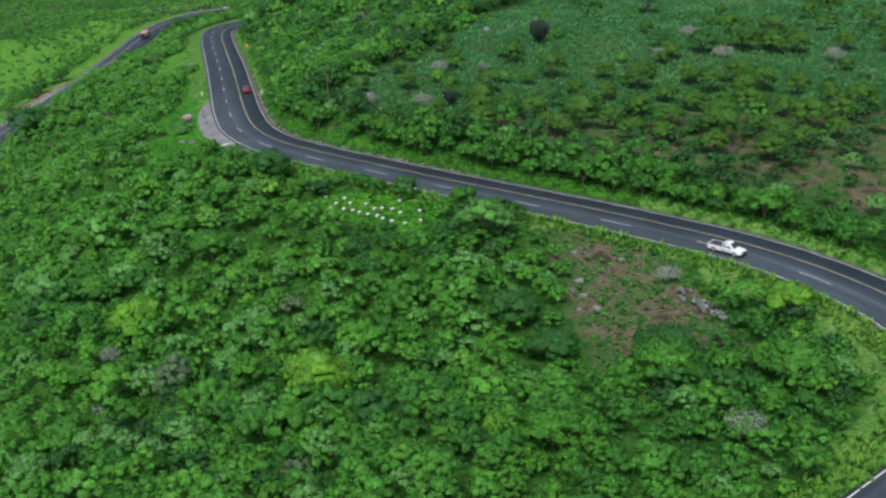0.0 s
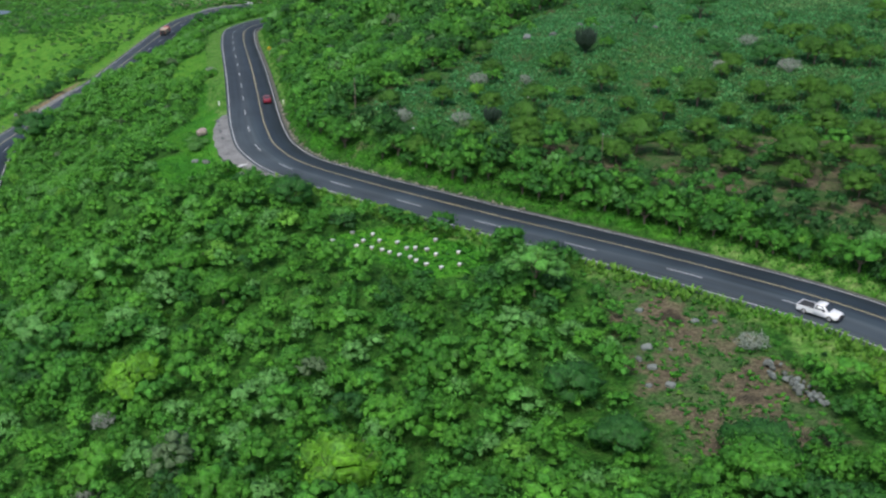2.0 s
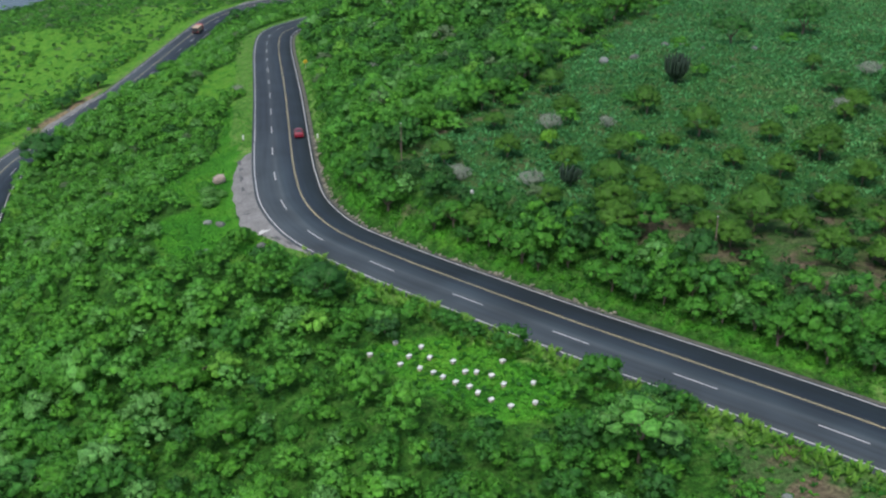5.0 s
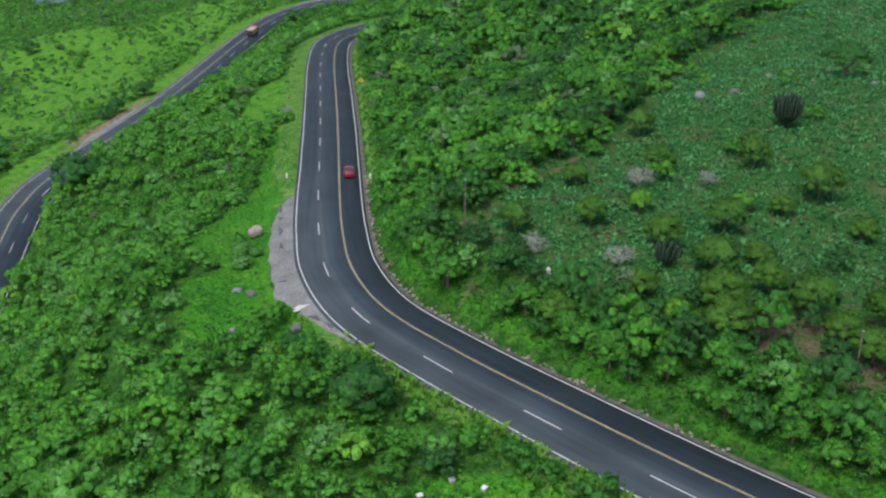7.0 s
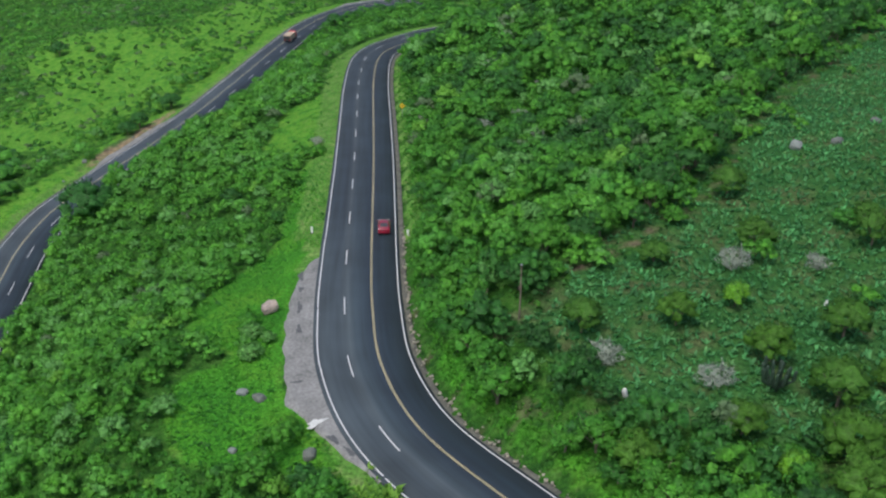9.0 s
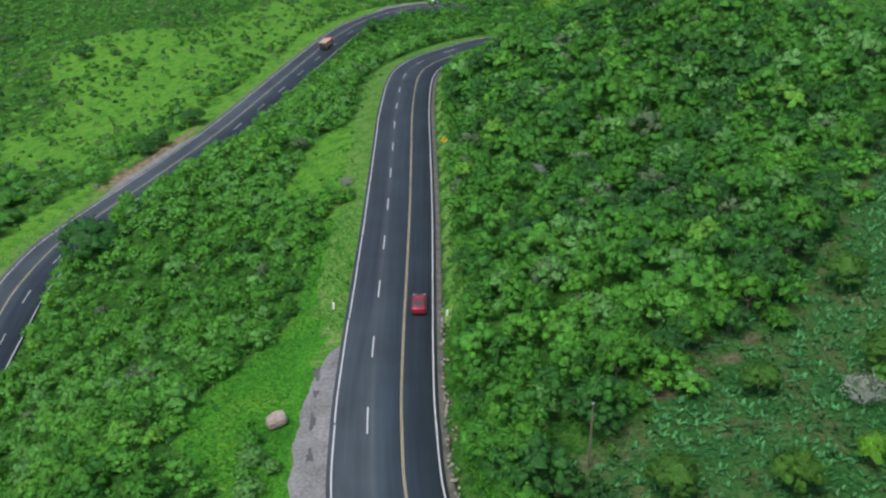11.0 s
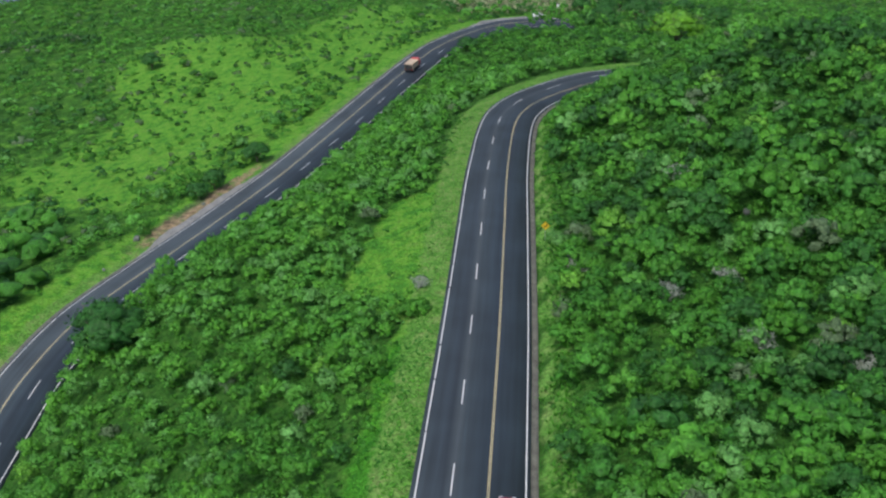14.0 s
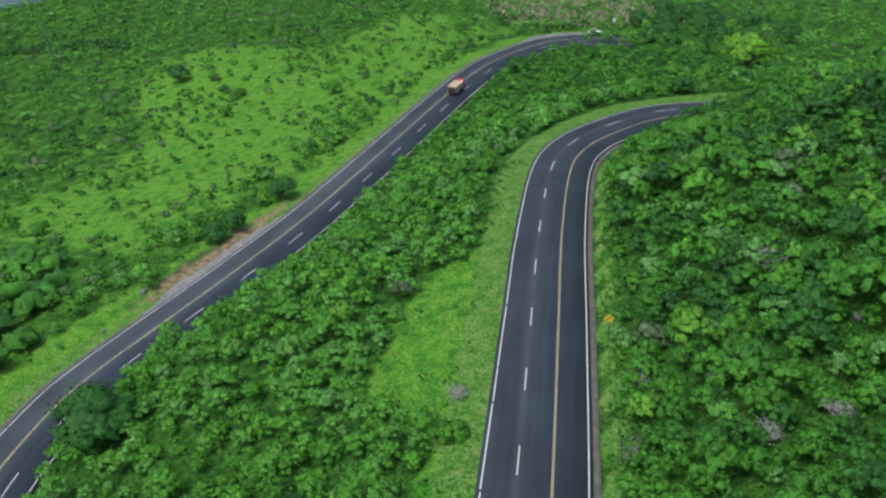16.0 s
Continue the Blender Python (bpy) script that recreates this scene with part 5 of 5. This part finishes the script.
rocks("slope_rock", "rough grey rock on the bare slope under the road", [(17.6, 129.4, 0.5), (17.4, 121.9, 0.7), (17.4, 117.8, 0.6), (18.7, 113.9, 0.6), (16.5, 114.1, 0.4), (23.5, 126.3, 0.5),
      (25.6, 125.7, 0.4), (20.0, 121.5, 0.3), (15.8, 124.5, 0.5), (16.2, 119.6, 0.5)], 3, "rocks on the slope")
rocks("grass_rock", "flat pale rock half hidden in the grass", [(-50.6, 192.1, 0.7), (-48.4, 191.2, 0.8), (-40.2, 181.9, 0.9), (-48.2, 182.8, 0.5), (-138.6, 318.0, 0.8), (-137, 305.3, 0.4), (-134.9, 336.2, 0.5), (-44, 286.8, 0.9), (-30.9, 299, 0.7)], 4, "rocks in the grass")


def stone_wall():
    """A tumbled line of field stones."""
    root = tagged(new("dry_stone_wall"), "tumbled grey dry-stone wall on the slope", "stone wall")
    root.location = (29.0, 116.8, height_at(29.0, 116.8))
    ran = random.Random(12)
    for i in range(52):
        u = ran.random()
        x, y, r = 29.0 + 4.6 * u + ran.gauss(0, 0.4), 116.8 - 9.2 * u + ran.gauss(0, 0.4), ran.uniform(0.22, 0.5)
        ob = new("stone", STONES[ran.randrange(6)])
        ob.parent = root
        ob.matrix_basis = Matrix.Translation(-root.location) @ pose(x, y, height_at(x, y) + 0.12 + ran.uniform(0, 0.45), ran.uniform(0, 60), ran.uniform(0, 60), ran.uniform(0, 360)) @ Matrix.Diagonal((r, r * 0.8, r * 0.7, 1))


stone_wall()


def loose_stones(name, label, line, edge, side, s0, s1, count, seed):
    """Broken stones along the gutter."""
    ran = random.Random(seed)
    verts, faces, base = [], [], 0
    for _ in range(count):
        s, r = ran.uniform(s0, s1), ran.uniform(0.08, 0.3)
        p, _w = at_along(line, s, edge + side * abs(ran.gauss(0, 0.5)))
        v, f = rounded_block(1)
        v = v * np.array([[ran.uniform(0.7, 1.3), ran.uniform(0.7, 1.2), ran.uniform(0.4, 0.8)]]) * r * np.random.default_rng(int(s * 100)).uniform(0.8, 1.2, (8, 1))
        verts.append(v + p + [0, 0, -0.08]), faces.append(f + base)
        base += 8
    me = raw_mesh(name, np.vstack(verts), np.vstack(faces), material("broken_limestone", (0.27, 0.25, 0.2), 0.9, 0.4, 1.0))
    tagged(new(name, me), label, "stones", kind="stuff")


loose_stones("broken_stones", "pale broken stones fallen into the gutter at the bend", UPPER_LINE, 7.5, 1, nearest_along(UPPER_LINE, 0, 155), nearest_along(UPPER_LINE, -52, 240), 220, 5)


# ---- beehives ----
def box(bm, a, b, bevel=0.0):
    v = [bm.verts.new((x, y, z)) for x in (a[0], b[0]) for y in (a[1], b[1]) for z in (a[2], b[2])]
    made = [bm.faces.new([v[i] for i in f]) for f in ((0, 1, 3, 2), (4, 6, 7, 5), (0, 4, 5, 1), (2, 3, 7, 6), (0, 2, 6, 4), (1, 5, 7, 3))]
    if bevel:
        bmesh.ops.bevel(bm, geom=list({e for f in made for e in f.edges}), offset=bevel, segments=2, affect="EDGES")
    return bm


HIVE_WHITE = material("hive_white_paint", (0.5, 0.5, 0.47), 0.6, 0.12, 3)
HIVE_CREAM = material("hive_weathered_paint", (0.36, 0.32, 0.25), 0.7, 0.2, 3)
TIN = material("hive_tin_lid", (0.62, 0.64, 0.63), 0.5, 0.08, 4)
OLD_WOOD = material("old_wood", (0.2, 0.16, 0.12), 0.9, 0.3, 6)


def hive():
    root = tagged(new("beehive"), "white painted box beehive with a flat lid in the grass", "beehive", "beehives in the glade")
    part("stand", box(bmesh.new(), (-0.28, -0.24, -0.15), (0.28, 0.24, 0.18)), OLD_WOOD, root)
    part("brood_box", box(bmesh.new(), (-0.3, -0.25, 0.18), (0.3, 0.25, 0.46), 0.015), HIVE_CREAM, root)
    part("honey_box", box(bmesh.new(), (-0.3, -0.25, 0.464), (0.3, 0.25, 0.72), 0.015), HIVE_WHITE, root)
    part("lid", box(bmesh.new(), (-0.36, -0.3, 0.724), (0.36, 0.3, 0.82), 0.02), TIN, root, "white tin lid")
    return root


HIVES = [(-19, 156), (-16, 155), (-12.3, 152), (-7, 151), (-3.8, 147), (-3.6, 144), (-6, 143.8), (-8, 145), (-9.4, 146.2), (-6.8, 147.2), (-10.9, 150), (-14.3, 150.3), (-15.8, 151.2),
         (-13.2, 149.4), (-10.3, 147.4), (-8.1, 148.8), (-9.7, 149.7), (-11.8, 148.3), (-18, 152), (-21.6, 154), (-14.9, 153), (-17.2, 153.4)]
one_hive = hive()
for i, (x, y) in enumerate(HIVES):
    m = pose(x, y, height_at(x, y) - 0.12, 0, 0, 30 + (i * 37) % 50) @ Matrix.Diagonal((0.8, 0.8, 0.62, 1))
    if i == 0:
        one_hive.matrix_basis = m
    else:
        copy_thing(one_hive, Matrix.Identity(4)).matrix_basis = m

# ---- road furniture ----
SIGN_YELLOW = material("sign_yellow", (0.72, 0.5, 0.03), 0.5, 0.06, 4)
SIGN_BLACK = material("sign_black", (0.02, 0.02, 0.02), 0.5, 0.1, 4)
STEEL = material("galvanised_steel", (0.4, 0.41, 0.42), 0.5, 0.15, 5, metal=0.4)
POST_WHITE = material("post_white_paint", (0.75, 0.76, 0.76), 0.6, 0.12, 3)


def warning_sign():
    p, w = at_along(UPPER_LINE, nearest_along(UPPER_LINE, -65.5, 296), 9.0)
    root = tagged(new("warning_sign"), "yellow diamond bend warning sign on a steel post", "road sign")
    z = height_at(p[0], p[1])
    root.matrix_basis = pose(p[0], p[1], z, 0, 0, math.degrees(math.atan2(w[1], w[0])) - 90)
    part("post", box(bmesh.new(), (-0.04, 0.0, -0.4), (0.04, 0.05, 2.6)), STEEL, root)
    bm = box(bmesh.new(), (-0.43, -0.02, -0.43), (0.43, 0.0, 0.43), 0.008)
    bmesh.ops.rotate(bm, verts=bm.verts, cent=(0, 0, 0), matrix=Matrix.Rotation(radians(45), 3, "Y"))
    bmesh.ops.translate(bm, verts=bm.verts, vec=(0, -0.005, 2.15))
    plate = part("plate", bm, SIGN_YELLOW, root)
    bm = bmesh.new()
    box(bm, (-0.2, -0.034, 1.86), (-0.1, -0.03, 2.16)), box(bm, (-0.1, -0.034, 2.06), (0.1, -0.03, 2.16)), box(bm, (0.1, -0.034, 2.06), (0.2, -0.03, 2.32))
    a = [bm.verts.new(q) for q in ((0.03, -0.032, 2.32), (0.27, -0.032, 2.32), (0.15, -0.032, 2.48))]
    bm.faces.new(a)
    part("arrow", bm, SIGN_BLACK, plate, "black bent arrow")


warning_sign()


def marker_post(x, y, tall, label):
    root = tagged(new("marker_post"), label, "marker post")
    root.matrix_basis = pose(x, y, height_at(x, y), 0, 0, 15)
    part("shaft", box(bmesh.new(), (-0.14, -0.07, -0.3), (0.14, 0.07, tall), 0.02), POST_WHITE, root)
    part("foot", box(bmesh.new(), (-0.22, -0.15, -0.3), (0.22, 0.15, 0.1), 0.03), CONCRETE, root)


marker_post(-42.6, 236.2, 1.15, "white concrete kilometre post in the roadside weeds")
marker_post(-56.2, 235.0, 1.0, "white marker post in the grass by the lay-by")


def pole(x, y, tall, label):
    root = tagged(new("wooden_pole"), label, "pole")
    root.matrix_basis = pose(x, y, height_at(x, y))
    bm = bmesh.new()
    tube(bm, (0, 0, -0.6), (0.05, 0, tall * 0.5), 0.11, 0.09, 8)
    tube(bm, (0.05, 0, tall * 0.5), (0.02, 0.04, tall), 0.09, 0.06, 8)
    part("shaft", bm, BARK, root)
    part("cap", box(bmesh.new(), (-0.09, -0.06, tall - 0.02), (0.13, 0.14, tall + 0.06)), STEEL, root)


pole(-23.2, 201.5, 6.4, "thin grey wooden pole at the corner of the field")
pole(17.2, 168.5, 6.0, "thin grey wooden pole among the roadside trees")

# small white pillar past the end of the lower road
pillar = tagged(new("roadside_pillar"), "small white painted pillar beside dark trees", "pillar")
pillar.matrix_basis = pose(-104.5, 526.0, height_at(-104.5, 526.0))
part("shaft", box(bmesh.new(), (-0.5, -0.3, -1.0), (0.5, 0.3, 2.3), 0.05), POST_WHITE, pillar)
part("cap", box(bmesh.new(), (-0.6, -0.4, 2.304), (0.6, 0.4, 2.5), 0.04), CONCRETE, pillar)


# ---- vehicles ----
def paint(name, colour):
    m = bpy.data.materials.new(name)
    m.use_nodes = True
    b = m.node_tree.nodes["Principled BSDF"]
    b.inputs["Base Color"].default_value, b.inputs["Roughness"].default_value = (*colour, 1), 0.3
    b.inputs["Coat Weight"].default_value = 0.6
    return m


RED_PAINT, WHITE_PAINT, TRUCK_RED = paint("red_car_paint", (0.22, 0.01, 0.03)), paint("white_car_paint", (0.75, 0.76, 0.78)), paint("red_truck_paint", (0.4, 0.02, 0.03))
CAR_GLASS = paint("dark_car_glass", (0.025, 0.03, 0.035))
TYRE = material("tyre_rubber", (0.02, 0.02, 0.02), 0.85, 0.2, 8)
RIM = material("alloy_rim", (0.55, 0.55, 0.56), 0.35, 0.05, 8, metal=0.6)
HEADLIGHT, TAILLIGHT = paint("headlight_glass", (0.7, 0.72, 0.74)), paint("taillight_plastic", (0.35, 0.01, 0.01))
DARK_TRIM = material("dark_trim", (0.03, 0.03, 0.032), 0.7, 0.1, 5)
LOAD = material("pale_load", (0.42, 0.33, 0.24), 0.9, 0.2, 2)


def loft(bm, sections):
    """A closed body through cross-sections: (y, half width low, half width high, z low, z high)."""
    rings = []
    for y, wl, wh, zl, zh in sections:
        m = zl + 0.55 * (zh - zl)
        rings.append([bm.verts.new(q) for q in ((-wl * 0.92, y, zl), (-wl, y, zl + 0.18 * (zh - zl)), (-wl, y, m), (-wh, y, zh - 0.04), (-wh * 0.85, y, zh),
                                                (wh * 0.85, y, zh), (wh, y, zh - 0.04), (wl, y, m), (wl, y, zl + 0.18 * (zh - zl)), (wl * 0.92, y, zl))])
    for a, b in zip(rings, rings[1:]):
        for i in range(10):
            bm.faces.new((a[i], a[(i + 1) % 10], b[(i + 1) % 10], b[i]))
    bm.faces.new(rings[0]), bm.faces.new(rings[-1][::-1])
    bmesh.ops.recalc_face_normals(bm, faces=bm.faces)
    return bm


def wheels(root, track, axles, r):
    for y in axles:
        for side in (-1, 1):
            for name, mat, rr, w, off in (("wheel", TYRE, r, 0.11, 0.0), ("rim", RIM, r * 0.62, 0.025, 0.1)):
                bm = bmesh.new()
                bmesh.ops.create_cone(bm, cap_ends=True, segments=18, radius1=rr, radius2=rr, depth=2 * w,
                                      matrix=Matrix.Translation((side * (track + off), y, r)) @ Matrix.Rotation(radians(90), 4, "Y"))
                bmesh.ops.bevel(bm, geom=[e for e in bm.edges if e.calc_length() < rr], offset=0.02, segments=1, affect="EDGES")
                ob = part(name, bm, mat, root if name == "wheel" else ob)


def panel(root, name, corners, mat, label=""):
    """A thin pane with its own thickness."""
    bm = bmesh.new()
    v = [Vector(c) for c in corners]
    n = (v[1] - v[0]).cross(v[2] - v[0]).normalized() * 0.012
    a, b = [bm.verts.new(c + n) for c in v], [bm.verts.new(c - n) for c in v]
    bm.faces.new(a), bm.faces.new(b[::-1])
    for i in range(4):
        bm.faces.new((a[i], b[i], b[(i + 1) % 4], a[(i + 1) % 4]))
    return part(name, bm, mat, root, label)


def lamps_of(root, hw, yf, yr, z):
    for side in (-1, 1):
        part("headlight", box(bmesh.new(), (side * hw - 0.18, yf - 0.1, z), (side * hw + 0.18, yf + 0.03, z + 0.16), 0.02), HEADLIGHT, root)
        part("taillight", box(bmesh.new(), (side * hw - 0.17, yr - 0.03, z + 0.06), (side * hw + 0.17, yr + 0.08, z + 0.26), 0.02), TAILLIGHT, root)


def saloon(name, label, mat):
    """A four-door car, nose towards +y."""
    root = tagged(new(name), label, "car")
    part("body", loft(bmesh.new(), [(-2.25, 0.72, 0.66, 0.38, 0.86), (-2.1, 0.84, 0.78, 0.24, 0.98), (-1.2, 0.88, 0.82, 0.2, 1.0), (0.6, 0.88, 0.82, 0.2, 0.96), (1.5, 0.87, 0.78, 0.2, 0.86),
                                    (2.1, 0.8, 0.7, 0.24, 0.74), (2.28, 0.66, 0.58, 0.34, 0.62)]), mat, root, "", True)
    part("cabin", loft(bmesh.new(), [(-1.72, 0.7, 0.62, 0.9, 0.99), (-1.05, 0.72, 0.55, 0.9, 1.4), (-0.3, 0.73, 0.56, 0.9, 1.45), (0.25, 0.72, 0.54, 0.9, 1.41), (1.05, 0.7, 0.62, 0.88, 0.93)]), mat, root, "", True)
    panel(root, "windscreen", [(-0.6, 1.03, 0.99), (0.6, 1.03, 0.99), (0.48, 0.32, 1.41), (-0.48, 0.32, 1.41)], CAR_GLASS)
    panel(root, "rear_window", [(0.58, -1.66, 1.06), (-0.58, -1.66, 1.06), (-0.48, -1.1, 1.4), (0.48, -1.1, 1.4)], CAR_GLASS)
    for s in (-1, 1):
        panel(root, "side_window", [(s * 0.75, 0.75, 1.02), (s * 0.75, -0.3, 1.02), (s * 0.6, -0.28, 1.38), (s * 0.59, 0.22, 1.36)], CAR_GLASS)
        panel(root, "side_window", [(s * 0.75, -0.38, 1.02), (s * 0.74, -1.35, 1.03), (s * 0.6, -0.98, 1.34), (s * 0.6, -0.36, 1.38)], CAR_GLASS)
        part("mirror", box(bmesh.new(), (s * 0.98 - 0.09, 0.62, 0.98), (s * 0.98 + 0.09, 0.74, 1.1), 0.02), mat, root)
    part("front_bumper", box(bmesh.new(), (-0.72, 2.16, 0.24), (0.72, 2.34, 0.46), 0.05), mat, root)
    part("rear_bumper", box(bmesh.new(), (-0.78, -2.34, 0.28), (0.78, -2.14, 0.52), 0.05), mat, root)
    lamps_of(root, 0.58, 2.2, -2.22, 0.56)
    wheels(root, 0.76, (-1.35, 1.38), 0.32)
    return root


def pickup(name, label, mat):
    root = tagged(new(name), label, "pickup truck")
    part("body", loft(bmesh.new(), [(-0.35, 0.9, 0.84, 0.36, 1.08), (0.9, 0.9, 0.84, 0.34, 1.08), (1.4, 0.9, 0.82, 0.34, 1.06), (2.3, 0.88, 0.8, 0.36, 0.98), (2.6, 0.78, 0.7, 0.42, 0.88)]), mat, root, "", True)
    part("cabin", loft(bmesh.new(), [(-0.35, 0.8, 0.66, 1.0, 1.62), (0.25, 0.82, 0.68, 1.0, 1.72), (0.75, 0.8, 0.64, 1.0, 1.68), (1.45, 0.78, 0.7, 1.0, 1.08)]), mat, root, "", True)
    part("bed_liner", box(bmesh.new(), (-0.785, -2.455, 0.62), (0.785, -0.36, 1.04)), DARK_TRIM, root, "black bed liner")
    for s in (-1, 1):
        part("bed_side", box(bmesh.new(), (s * 0.855 - 0.045, -2.5, 0.4), (s * 0.855 + 0.045, -0.36, 1.06), 0.02), mat, root)
        panel(root, "side_window", [(s * 0.84, 1.05, 1.14), (s * 0.84, -0.22, 1.14), (s * 0.72, -0.18, 1.6), (s * 0.7, 0.66, 1.62)], CAR_GLASS)
        part("mirror", box(bmesh.new(), (s * 1.06 - 0.1, 0.9, 1.12), (s * 1.06 + 0.1, 1.02, 1.32), 0.02), DARK_TRIM, root)
    part("tailgate", box(bmesh.new(), (-0.79, -2.56, 0.44), (0.79, -2.46, 1.08), 0.02), mat, root)
    panel(root, "windscreen", [(-0.7, 1.42, 1.14), (0.7, 1.42, 1.14), (0.57, 0.82, 1.67), (-0.57, 0.82, 1.67)], CAR_GLASS)
    part("front_bumper", box(bmesh.new(), (-0.86, 2.52, 0.36), (0.86, 2.7, 0.6), 0.04), DARK_TRIM, root)
    part("grille", box(bmesh.new(), (-0.45, 2.57, 0.64), (0.45, 2.63, 0.84), 0.02), DARK_TRIM, root)
    lamps_of(root, 0.66, 2.56, -2.52, 0.64)
    wheels(root, 0.8, (-1.55, 1.65), 0.37)
    return root


def lorry(name, label):
    root = tagged(new(name), label, "truck")
    part("cab", loft(bmesh.new(), [(1.6, 1.15, 1.05, 0.7, 2.7), (2.6, 1.15, 1.02, 0.7, 2.65), (3.3, 1.1, 0.95, 0.7, 1.7), (3.6, 1.0, 0.9, 0.7, 1.5)]), TRUCK_RED, root, "", True)
    panel(root, "windscreen", [(-0.9, 3.28, 1.75), (0.9, 3.28, 1.75), (0.85, 2.68, 2.5), (-0.85, 2.68, 2.5)], CAR_GLASS)
    part("chassis", box(bmesh.new(), (-0.5, -3.4, 0.6), (0.5, 1.6, 0.85)), DARK_TRIM, root)
    part("cargo_box", box(bmesh.new(), (-1.2, -3.4, 0.9), (1.2, 1.4, 2.5), 0.04), LOAD, root, "pale brown slatted cargo box")
    part("tailboard", box(bmesh.new(), (-1.1, -3.5, 0.7), (1.1, -3.404, 2.2)), DARK_TRIM, root)
    lamps_of(root, 0.85, 3.55, -3.5, 0.8)
    wheels(root, 1.0, (-2.3, 2.5), 0.5)
    return root


def park(ob, line, x, y, offset, away=True, size=1.0):
    p, w = at_along(line, nearest_along(line, x, y), offset)
    q, _ = at_along(line, nearest_along(line, x, y) + 3, offset)
    turn = math.degrees(math.atan2(w[1], w[0])) - 90 + (0 if away else 180)
    tilt = math.degrees(math.atan2(q[2] - p[2], 3)) * (1 if away else -1)
    ob.matrix_basis = pose(p[0], p[1], p[2] + 0.045, 0, 0, turn) @ pose(0, 0, 0, tilt) @ Matrix.Diagonal((size, size, size, 1))


park(saloon("red_saloon_car", "dark red saloon car driving along the asphalt road", RED_PAINT), UPPER_LINE, -51.2, 236.5, 5.0)
park(pickup("white_pickup_truck", "white single-cab pickup truck with an empty dark bed", WHITE_PAINT), UPPER_LINE, 38.2, 126.4, -1.1, False, 0.95)
park(lorry("red_lorry", "red truck with a pale cargo box on the lower road"), LOWER_LINE, -126, 431, 1.5)
park(saloon("white_saloon_car", "white car stopped at the edge of the lower road", WHITE_PAINT), LOWER_LINE, -102.5, 493, -4.8)
